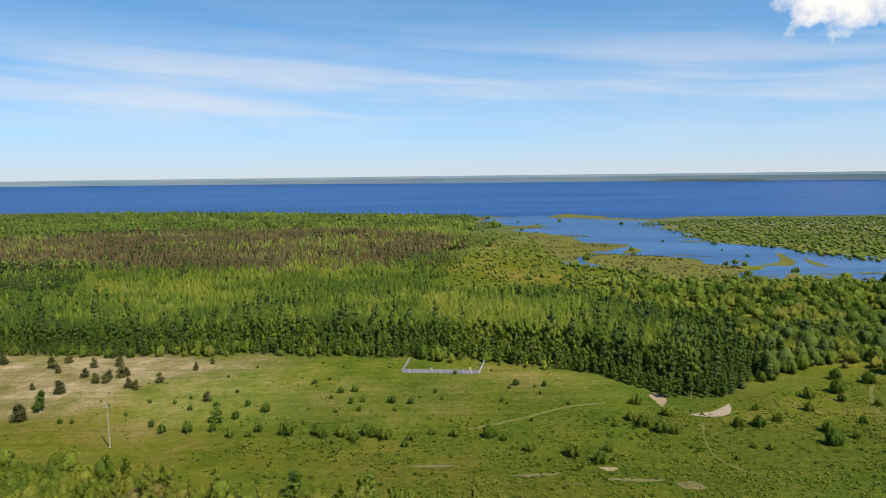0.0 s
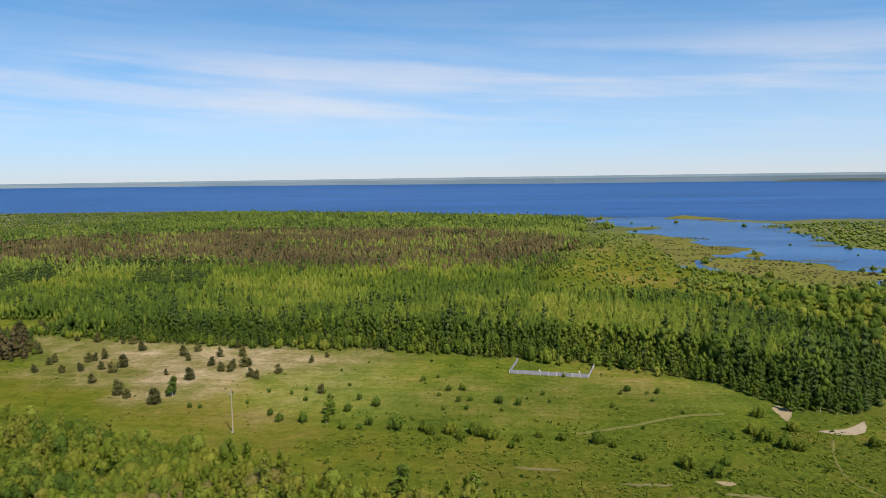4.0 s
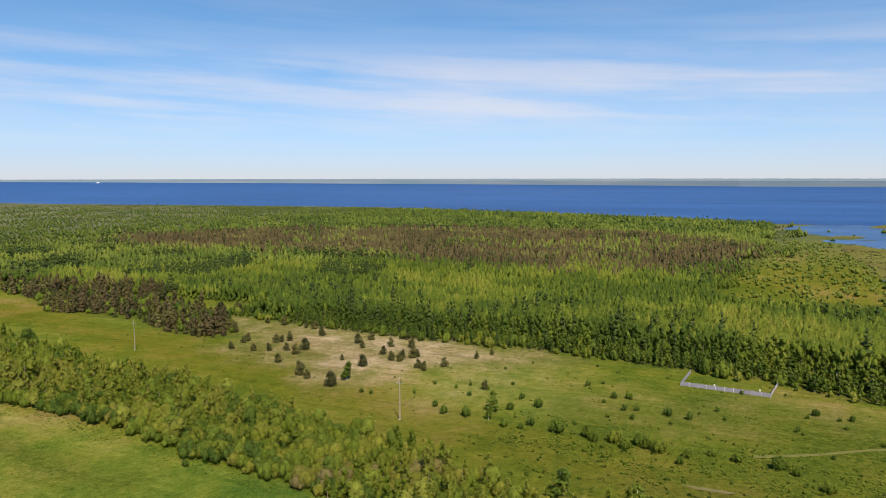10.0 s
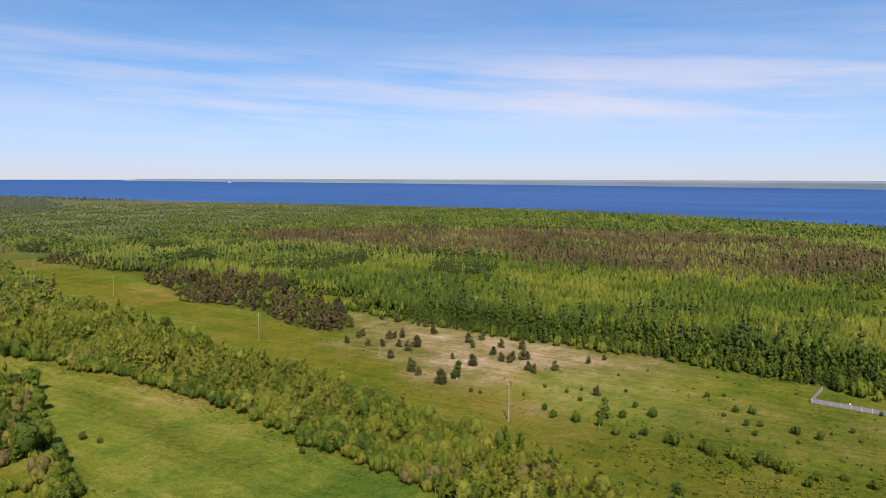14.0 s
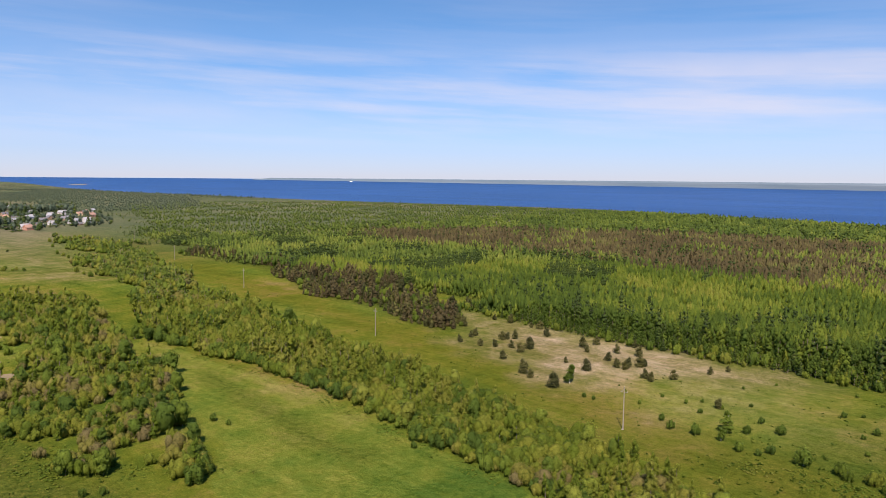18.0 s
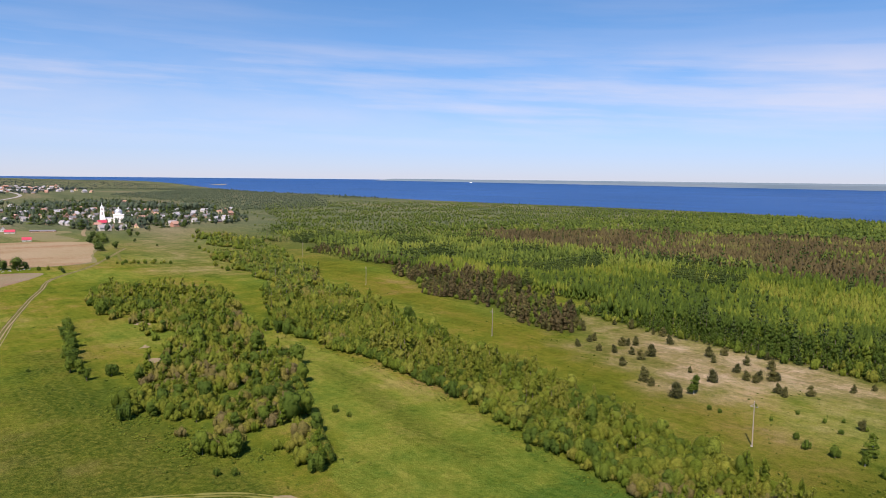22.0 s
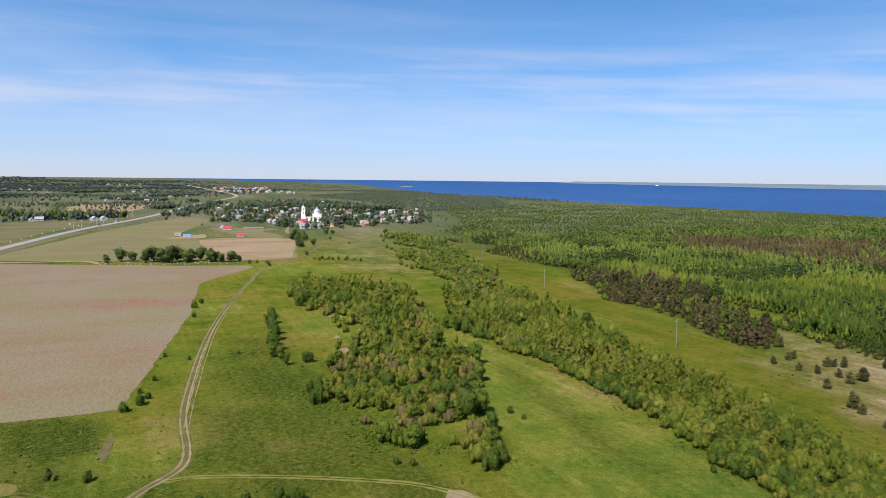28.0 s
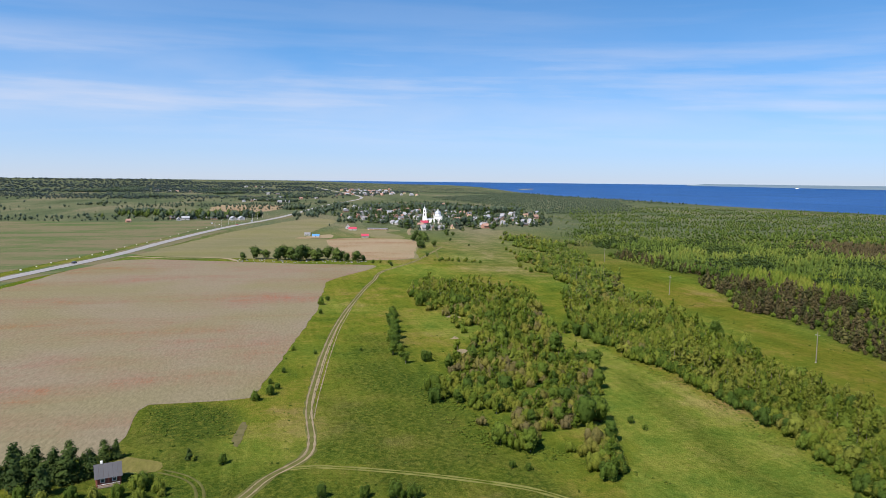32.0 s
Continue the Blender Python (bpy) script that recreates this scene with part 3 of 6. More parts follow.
ICO_F = np.array([(0, 11, 5), (0, 5, 1), (0, 1, 7), (0, 7, 10), (0, 10, 11), (1, 5, 9), (5, 11, 4), (11, 10, 2), (10, 7, 6), (7, 1, 8),
                  (3, 9, 4), (3, 4, 2), (3, 2, 6), (3, 6, 8), (3, 8, 9), (4, 9, 5), (2, 4, 11), (6, 2, 10), (8, 6, 7), (9, 8, 1)])


def finer(verts, faces):
    """Each triangle of a ball cut into four."""
    points, known, out = [tuple(v) for v in verts], {}, []

    def middle(a, c):
        key = (min(a, c), max(a, c))
        if key not in known:
            m = (np.array(points[a]) + np.array(points[c])) / 2
            points.append(tuple(m / np.linalg.norm(m)))
            known[key] = len(points) - 1
        return known[key]

    for a, c, d in faces:
        p, q, s = middle(a, c), middle(c, d), middle(d, a)
        out += [(a, p, s), (c, q, p), (d, s, q), (p, q, s)]
    return np.array(points), np.array(out)


BALL_V, BALL_F = finer(ICO_V, ICO_F)


def lumps_of(kind, rng):
    """The clumps of a crown of height 1: centres and radii."""
    out = []
    if kind == "birch":
        n = rng.randint(6, 9)
        for i in range(n):
            h = 0.22 + 0.64 * i / (n - 1)
            w = 0.165 * (1.04 - h) ** 0.55 * rng.uniform(0.75, 1.25)
            out.append((rng.normal(0, 0.05), rng.normal(0, 0.05), h, w, w, 0.13))
    elif kind == "round":
        out.append((0, 0, 0.52, 0.34, 0.34, 0.42))
        for i in range(rng.randint(4, 7)):
            a, h = rng.uniform(0, 6.28), rng.uniform(0.25, 0.78)
            out.append((0.22 * np.cos(a), 0.22 * np.sin(a), h, rng.uniform(0.16, 0.26), rng.uniform(0.16, 0.26), rng.uniform(0.14, 0.2)))
    elif kind == "bush":
        out.append((0, 0, 0.46, 0.34, 0.34, 0.48))
        turn = rng.uniform(0, 6.28)
        for i in range(rng.randint(4, 7)):
            a, d = turn + i * 1.25 + rng.uniform(-0.3, 0.3), rng.uniform(0.2, 0.42)
            top = rng.uniform(0.55, 0.95)
            w = rng.uniform(0.15, 0.27)
            out.append((d * np.cos(a), d * np.sin(a), top * 0.5, w, w, top * 0.48))
    elif kind == "spire":
        out += [(0, 0, 0.50, 0.16, 0.16, 0.50), (rng.normal(0, 0.08), rng.normal(0, 0.08), 0.40, 0.21, 0.21, 0.36)]
    elif kind == "young_pine":
        n = 5
        for i in range(n):
            h = 0.14 + 0.76 * i / (n - 1)
            w = (0.34 - 0.20 * (i / (n - 1)) ** 1.5) * rng.uniform(0.85, 1.15)
            out.append((rng.normal(0, 0.06), rng.normal(0, 0.06), h, w, w * rng.uniform(0.85, 1.1), 0.23))
    elif kind == "spruce":
        n = 7
        for i in range(n):
            h = 0.10 + 0.84 * i / (n - 1)
            w = (0.21 - 0.18 * i / (n - 1)) * rng.uniform(0.9, 1.12)
            out.append((rng.normal(0, 0.01), rng.normal(0, 0.01), h, w, w, 0.085))
    return np.array(out)


def plant(kind, seed, leaves, size, lumps_max=9, trunk=True, bare=0.02):
    """Corners, triangles and material slots of one plant of height 1: clumps of leaves round a darker heart, and a tapered stem."""
    rng = np.random.RandomState(seed)
    lumps = lumps_of(kind, rng)
    if len(lumps) > lumps_max:
        keep = np.linspace(0, len(lumps) - 1, lumps_max).round().astype(int)
        lumps = lumps[keep] * np.array([1, 1, 1, 1.15, 1.15, 1.3])
    verts, faces, slots, count = [], [], [], 0
    fine, dome = leaves > 90, kind in ("bush", "round")
    core = 0.80
    for l in lumps:
        ball, sides = (OCTA_V * 1.15, OCTA_F) if not fine or not dome else (BALL_V, BALL_F) if l[3] > 0.3 else (ICO_V, ICO_F)
        verts.append(ball * l[3:6] * core * rng.uniform(0.82 if dome else 0.75, 1.12, (len(ball), 1)) + l[:3])
        faces.append(sides + count)
        slots.append(np.zeros(len(sides), int))
        count += len(ball)
    # leaf clumps on the skin of the lumps
    weight = lumps[:, 3] * lumps[:, 5]
    pick = rng.choice(len(lumps), leaves * 3, p=weight / weight.sum())
    d = rng.normal(size=(leaves * 3, 3))
    d /= np.linalg.norm(d, axis=1, keepdims=True)
    at = lumps[pick, :3] + d * lumps[pick, 3:6] * rng.uniform(0.80, 1.14, (leaves * 3, 1))
    hidden = np.zeros(len(at), bool)
    for j, l in enumerate(lumps):
        hidden |= (pick != j) & ((((at - l[:3]) / (l[3:6] * 0.85)) ** 2).sum(1) < 1)
    ok = ~hidden & (at[:, 2] > bare)
    at, d = at[ok][:leaves], d[ok][:leaves]
    n = len(at)
    way = d + rng.normal(0, 0.16, (n, 3)) + np.array([0, 0, 0.45])
    way /= np.linalg.norm(way, axis=1, keepdims=True)
    side = np.cross(way, rng.normal(size=(n, 3)))
    side /= np.linalg.norm(side, axis=1, keepdims=True)
    other = np.cross(way, side)
    s = size * rng.uniform(0.55, 1.35, (n, 1))
    corners = np.stack([at + side * s, at - side * s * 0.6 + other * s * 0.8, at - side * s * 0.5 - other * s * 0.9], 1)
    verts.append(corners.reshape(-1, 3))
    faces.append(np.arange(n * 3).reshape(n, 3) + count)
    slots.append(np.zeros(n, int))
    count += n * 3
    if trunk:
        ring = np.array([(np.cos(a), np.sin(a), 0) for a in (0, 2.1, 4.2)])
        top = 0.8 if kind in ("birch", "spruce") else 0.5
        verts.append(np.concatenate([ring * 0.018 + (0, 0, -0.02), ring * 0.006 + (0, 0, top)]))
        faces.append(np.array([(0, 1, 4), (0, 4, 3), (1, 2, 5), (1, 5, 4), (2, 0, 3), (2, 3, 5)]) + count)
        slots.append(np.ones(6, int))
    return np.concatenate(verts), np.concatenate(faces), np.concatenate(slots)


def stand(name, plants, x, y, high, wide, tint, mats, seed, label, category, z=0.0):
    """Many plants as one piece of stuff."""
    rng = np.random.RandomState(seed)
    which = rng.randint(0, len(plants), len(x))
    yaw = rng.uniform(0, 6.283, len(x))
    lean = rng.normal(0, 0.03, (len(x), 2))
    verts, faces, slots, tints, count = [], [], [], [], 0
    for j, (v, f, s) in enumerate(plants):
        sel = np.where(which == j)[0]
        if not len(sel):
            continue
        c, sn = np.cos(yaw[sel])[:, None], np.sin(yaw[sel])[:, None]
        h, w = high[sel][:, None], (high * wide)[sel][:, None]
        vx, vy, vz = v[:, 0][None], v[:, 1][None], v[:, 2][None]
        px = (vx * c - vy * sn) * w + vz * h * lean[sel, :1] + x[sel][:, None]
        py = (vx * sn + vy * c) * w + vz * h * lean[sel, 1:] + y[sel][:, None]
        pz = vz * h + rise(np.hypot(x[sel], y[sel]))[:, None] + z
        verts.append(np.stack([px, py, pz], -1).reshape(-1, 3).astype(np.float32))
        faces.append((f[None] + (np.arange(len(sel)) * len(v))[:, None, None] + count).reshape(-1, 3))
        slots.append(np.tile(s, len(sel)))
        tints.append(np.repeat(tint[sel], len(v)))
        count += len(sel) * len(v)
    if not verts:
        return
    me = mesh_of(name, np.concatenate(verts), np.concatenate(faces), mats, np.concatenate(slots), np.concatenate(tints), True)
    tagged(new(name, me), label, category, kind="stuff")


def grid(poly, gap, near, far, seed, thin=None):
    """Scattered places inside an outline, between two distances from the middle of the plan."""
    rng = np.random.RandomState(seed)
    px, py = np.array(poly, float).T
    gx, gy = np.meshgrid(np.arange(px.min(), px.max(), gap), np.arange(py.min(), py.max(), gap * 0.87))
    gx = gx + (np.arange(gx.shape[0])[:, None] % 2) * gap / 2
    x = (gx + rng.uniform(-0.45, 0.45, gx.shape) * gap).ravel()
    y = (gy + rng.uniform(-0.45, 0.45, gx.shape) * gap).ravel()
    r = np.hypot(x, y)
    ok = (r >= near) & (r < far)
    x, y = x[ok], y[ok]
    bend = np.clip((np.hypot(x, y) - 300) / 12, 0, 22)
    ok = inside(poly, x + (waves(x, y, 60, 91) - 0.5) * 2 * bend, y + (waves(x, y, 45, 92) - 0.5) * 2 * bend)
    if thin is not None:
        ok &= rng.uniform(size=len(x)) < thin(x, y)
    return x[ok], y[ok]


def pack(kind, leaves, size, lumps_max=9, variants=5, trunk=True, seed=10, bare=0.02):
    return [plant(kind, seed + i, leaves, size, lumps_max, trunk, bare) for i in range(variants)]


# the birch wood between meadow and lake, near rows fine, far rows coarse
BANDS = [(0, 300, 2.25, 105, 0.027, 6), (300, 480, 2.75, 20, 0.042, 3), (480, 760, 4.3, 8, 0.075, 2), (760, 1700, 7.0, 6, 0.12, 1)]


def build_forest():
    rng = np.random.RandomState(77)
    for i, (near, far, gap, leaves, size, most) in enumerate(BANDS):
        x, y = grid(FOREST, gap, near, far, 20 + i, lambda x, y: np.clip(1 + (x + 480) / 900 + 0.9 * (waves(x, y, 80, 39) - 0.4) * (x < -480), 0.2, 1))
        r, rim = np.hypot(x, y), away(FOREST, x, y)
        brown, light, dark = soft_in(BROWN, x, y, 40), soft_in(LIGHT, x, y, 60), inside(SPRUCES, x, y)
        patch, fine, drift = waves(x, y, 70, 31), waves(x, y, 16, 32), waves(x, y, 130, 36)
        old = np.clip((x + 60) / 80, 0, 1) * np.clip((275 - r) / 60, 0, 1)
        u = rng.uniform(size=len(x))
        is_brown = u < brown * 0.95 - 0.25 * (drift > 0.62)
        is_spruce = ~is_brown & (dark & (u < 0.25) | (u > 0.968 + 0.12 * (patch - 0.5) - 0.05 * old) & (light < 0.5))
        is_spruce |= ~is_brown & (waves(x, y, 55, 38) > 0.68) & (r > 380) & (r < 800) & (x < -150) & (u < 0.75)
        is_light = ~is_brown & ~is_spruce & (u < light * 0.4 + 0.08 + 0.35 * (r > 620))
        is_birch = ~(is_brown | is_spruce | is_light)
        tall_zone = np.interp(r, [200, 250, 300, 420, 700, 1200], [11.5, 9.5, 7.6, 7.2, 7.0, 6.0]) * (1 - 0.16 * light) * np.clip(1 + (x + 480) / 500, 0.55, 1)
        h = tall_zone * rng.uniform(0.74, 1.18, len(x)) * (0.86 + 0.28 * fine) * np.clip(rim / 12, 0.45, 1)
        tint = np.clip(0.16 + 0.8 * (patch - 0.45) + 0.6 * (waves(x, y, 28, 37) - 0.5) + 0.6 * (rng.uniform(size=len(x)) ** 1.6 - 0.25) - 0.30 * np.maximum(old, dark), 0, 1)
        inner = (rim > 16) & (i == 0)
        for name, sel, kind, leaf, tall, broad, words in (
                ("birch_wood", is_birch, "birch" if i < 1 else "spire", BIRCH, 1.0, 0.9, "dense fresh green birch wood"),
                ("young_wood", is_light, "spire" if i > 0 else "birch", YOUNG, 0.78, 1.05, "light green young birches and willows"),
                ("dry_pine_wood", is_brown, "birch" if i < 1 else "spire", RUSTY, 0.95, 0.9, "brownish stand of thin pines"),
                ("spruce_wood", is_spruce, "spruce", SPRUCE, 1.3, 1.0, "dark green spruces among the birches")):
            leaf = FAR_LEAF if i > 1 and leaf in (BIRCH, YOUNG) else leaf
            for here, count, bare in ((sel & ~inner, leaves, 0.02), (sel & inner, int(leaves * 0.4), 0.4)):
                kind = "spire" if kind == "birch" and bare > 0.1 else kind
                if here.sum():
                    stand(name, pack(kind, count, size, most + (kind == "spruce") * 2, 6, i < 1, 100 + 10 * i, bare), x[here], y[here], h[here] * tall,
                          broad * (1.2, 1.2, 1.4, 2.0)[i] * rng.uniform(0.8, 1.25, here.sum()), tint[here], [leaf, BARK], 50 + i, words, "forest")


build_forest()


def build_scrub():
    rng = np.random.RandomState(5)

    def scrub(name, poly, gap, near, far, leaves, size, most, low, high, leaf, seed, words, thin=None, kind="bush", broad=0.8, shade=0.5):
        x, y = grid(poly, gap, near, far, seed, thin)
        n = len(x)
        h = rng.uniform(low, high, n) * (0.7 + 0.6 * waves(x, y, 18, seed))
        tint = np.clip(shade + 0.8 * (waves(x, y, 30, seed + 1) - 0.5) + rng.uniform(-0.30, 0.30, n), 0, 1)
        stand(name, pack(kind, leaves, size, most, 6, kind != "bush", seed), x, y, h, np.full(n, broad), tint, [leaf, BARK], seed, words, "shrubs")

    clearing = [(-288, 66), (-331, 80), (-290, 82), (-241, 77), (-218, 72), (-212, 57), (-214, 49), (-222, 40), (-260, 50)]
    gaps = lambda x, y: np.clip(3.2 * (waves(x, y, 24, 61) - 0.15), 0.08, 1) * np.where(inside(clearing, x, y), 0.25, 1)
    for seed, leaf, gap, words, kind, low, high, broad in ((201, WILLOW, 3.1, "olive and brownish willow scrub", "bush", 2.2, 4.2, 1.1),
                                                           (211, YOUNG, 4.2, "light green young birch scrub", "bush", 2.2, 4.0, 0.9),
                                                           (221, YOUNG, 4.4, "slender young birches rising from scrub", "birch", 4.4, 7.6, 0.95),
                                                           (241, BIRCH, 11.0, "dark green birches rising from scrub", "round", 4.0, 6.5, 0.8)):
        dense, tone = (0.62, 0.15) if leaf is BIRCH else (1.0, 0.5) if leaf is WILLOW else (1.6, 0.3)
        slim = (lambda x, y: np.clip(2.6 * waves(x, y, 34, 62) - 0.4, 0.15, 1)) if kind == "birch" else None
        scrub("willow_scrub" if leaf is WILLOW else "birch_scrub", BELT, gap, 0, 150, 240, 0.033, 6, low, high, leaf, seed + 2, words, slim, kind, broad, 0.36 if leaf is WILLOW else 0.6)
        scrub("willow_scrub" if leaf is WILLOW else "birch_scrub", BELT, gap, 150, 215, 175, 0.043, 6, low, high, leaf, seed, words, slim, kind, broad, 0.36 if leaf is WILLOW else 0.6)
        scrub("willow_scrub" if leaf is WILLOW else "birch_scrub", BELT, gap, 215, 340, 70, 0.060, 5, low, high, leaf, seed + 1, words, slim, kind, broad, 0.36 if leaf is WILLOW else 0.5)
        dull = FAR_LEAF if leaf is YOUNG else leaf
        scrub("distant_scrub", BELT, gap * 1.35, 340, 900, 28, 0.085, 3, low * 1.1, high * 1.1, dull, seed + 3, words, gaps, kind, broad * 1.2, 0.4)
        scrub("thicket_scrub", THICKET, gap * dense, 0, 215, 180, 0.043, 6, low, high, leaf, seed + 5, words, gaps, kind, broad, tone)
        scrub("thicket_scrub", THICKET, gap * dense, 215, 340, 75, 0.060, 5, low, high, leaf, seed + 6, words, gaps, kind, broad, tone)
        scrub("thicket_scrub", THICKET, gap * 1.25, 340, 900, 40, 0.08, 3, low, high, leaf, seed + 7, words, gaps, kind, broad * 1.2, 0.4)
    rim = [(-250, 119), (-217, 124), (-194, 127), (-158, 124), (-130, 122), (-105, 117), (-83, 114), (-65, 111), (-20, 97), (-20, 92), (-65, 106), (-83, 109), (-105, 112), (-130, 117), (-158, 119), (-194, 122), (-217, 119), (-246, 115)]
    scrub("dark_scrub", rim, 3.6, 0, 400, 180, 0.05, 5, 2.8, 4.6, BIRCH, 227, "dark green rounded alders along the scrub's edge", None, "bush", 0.95, 0.25)
    scrub("marsh_scrub", WETSCRUB, 4.3, 0, 700, 60, 0.06, 4, 2.2, 4.6, WILLOW, 231, "grey-green rounded willows on wet ground", lambda x, y: 0.4 + 0.9 * waves(x, y, 25, 9), "bush", 1.1, 0.25)
    notch = [(86.0, 187.0), (101.0, 200.0), (123.0, 214.0), (141.0, 219.0), (162.0, 251.0), (138.0, 257.0), (112.0, 245.0)]
    scrub("marsh_scrub", notch, 4.0, 0, 700, 120, 0.05, 5, 2.4, 4.6, WILLOW, 233, "grey-green willows beside the spruces", None, "bush", 0.95, 0.1)
    scrub("marsh_trees", notch, 7.5, 0, 700, 120, 0.045, 5, 4.5, 7.5, SPRUCE, 238, "dark round-crowned trees beside the spruces", None, "round", 0.85, 0.6)
    scrub("marsh_trees", WETSCRUB, 12.0, 0, 700, 95, 0.05, 5, 4.5, 7.5, BIRCH, 236, "round-crowned trees on wet ground", None, "round", 1.0, 0.3)
    scrub("bog_scrub", BOG, 5.0, 0, 900, 8, 0.13, 2, 0.7, 2.6, FAR_LEAF, 241, "low yellow-green bog shrubs", lambda x, y: np.clip(0.25 + waves(x, y, 40, 68), 0.1, 1), "bush", 1.4, 0.75)
    shelf = [(62, 352), (150, 362), (240, 352), (226, 368), (190, 384), (160, 386), (131, 381), (117, 416), (101, 436), (80, 450), (72, 400)]
    scrub("marsh_scrub", shelf, 4.6, 0, 700, 20, 0.1, 3, 1.0, 3.4, FAR_LEAF, 277, "low green willows behind the lagoon bank", lambda x, y: np.clip(0.2 + 1.1 * waves(x, y, 24, 70), 0.1, 1), "bush", 1.5, 0.45)
    for j, bank in enumerate(REED_BANKS):
        scrub("reeds", bank, 3.6, 0, 900, 5, 0.25, 1, 0.4, 1.1, RUSTY, 281 + j, "brownish reed clumps on the lagoon bank", lambda x, y: np.clip(1.4 * waves(x, y, 22, 69) - 0.1, 0.05, 1), "bush", 2.6, 0.8)
    scrub("shore_scrub", EASTSHORE, 6.0, 0, 1200, 4, 0.16, 1, 0.5, 2.6, FAR_LEAF, 246, "green willows along the lagoon", lambda x, y: 0.55 + 0.8 * waves(x, y, 50, 12), "bush", 2.6, 0.5)
    scrub("pine_wood", PINEWOOD, 5.0, 0, 700, 70, 0.06, 5, 3.4, 7.0, RUSTY, 251, "brownish self-sown pines", lambda x, y: np.clip(2.6 * (waves(x, y, 24, 15) - 0.12), 0.25, 1) * np.where((x > -272) & (y > 238), 0.15, np.clip((x + 560) / 220, 0.1, 1)), "young_pine", 0.95, 0.15)
    scrub("pine_wood", PINEWOOD, 6.5, 0, 700, 70, 0.06, 6, 3.0, 6.0, PINE, 256, "dark pines at the wood's edge", lambda x, y: np.where((x > -262) & (y > 240), 0.3, 0.9), "young_pine", 0.95, 0.4)
    scrub("pine_undergrowth", PINEWOOD, 6.0, 0, 700, 95, 0.055, 5, 2.0, 4.2, BIRCH, 258, "green shrubs between the pines", lambda x, y: np.clip(1.6 * waves(x, y, 20, 71) - 0.3, 0.05, 0.9), "bush", 1.0, 0.3)
    scrub("village_trees", VILLAGE, 12, 0, 2000, 18, 0.11, 3, 3.0, 7.5, HAZED_LEAF, 261, "garden trees between the village houses", lambda x, y: np.clip(1.7 * waves(x, y, 50, 17) - 0.25, 0.1, 0.95), "round", 1.0, 0.35)
    scrub("village_spruces", VILLAGE, 21, 0, 2000, 14, 0.08, 5, 7, 13, SPRUCE, 262, "dark spruces between the village houses", lambda x, y: np.clip(2.4 * waves(x, y, 70, 18) - 0.7, 0.08, 1), "spruce", 1.7, 0.3)
    hamlet = [(-1052, -215), (-1052, -30), (-1110, -10), (-1165, -40), (-1175, -215)]
    scrub("hamlet_trees", hamlet, 15, 0, 2000, 26, 0.10, 3, 6, 10, SPRUCE, 263, "dark trees behind the roadside houses", None, "round", 0.9, 0.7)
    fringe = [(58, 176), (53, 187), (37, 205), (20, 212), (-13, 223), (-59, 229), (-103, 228), (-152, 231), (-209, 239), (-209, 245), (-152, 239), (-103, 236), (-59, 236), (-13, 231), (20, 220), (40, 210), (62, 182)]
    scrub("wood_fringe", fringe, 3.0, 0, 700, 110, 0.06, 5, 2.2, 4.5, YOUNG, 271, "light green shrubs fringing the wood", lambda x, y: np.clip(1.6 * (waves(x, y, 22, 14) - 0.45), 0, 0.7) * (x < -40), "bush", 0.9, 0.5)
    scrub("wood_fringe", fringe, 5.0, 0, 700, 110, 0.06, 5, 2.0, 4.6, BIRCH, 274, "green shrubs fringing the wood", lambda x, y: 0.2 + 0.7 * waves(x, y, 14, 16), "bush", 0.8, 0.25)
    scrub("west_wood", WESTWOOD, 12, 0, 3200, 3, 0.16, 1, 2.5, 5, HAZED_LEAF, 266, "far wood behind the village", None, "round", 1.1, 0.5)


build_scrub()


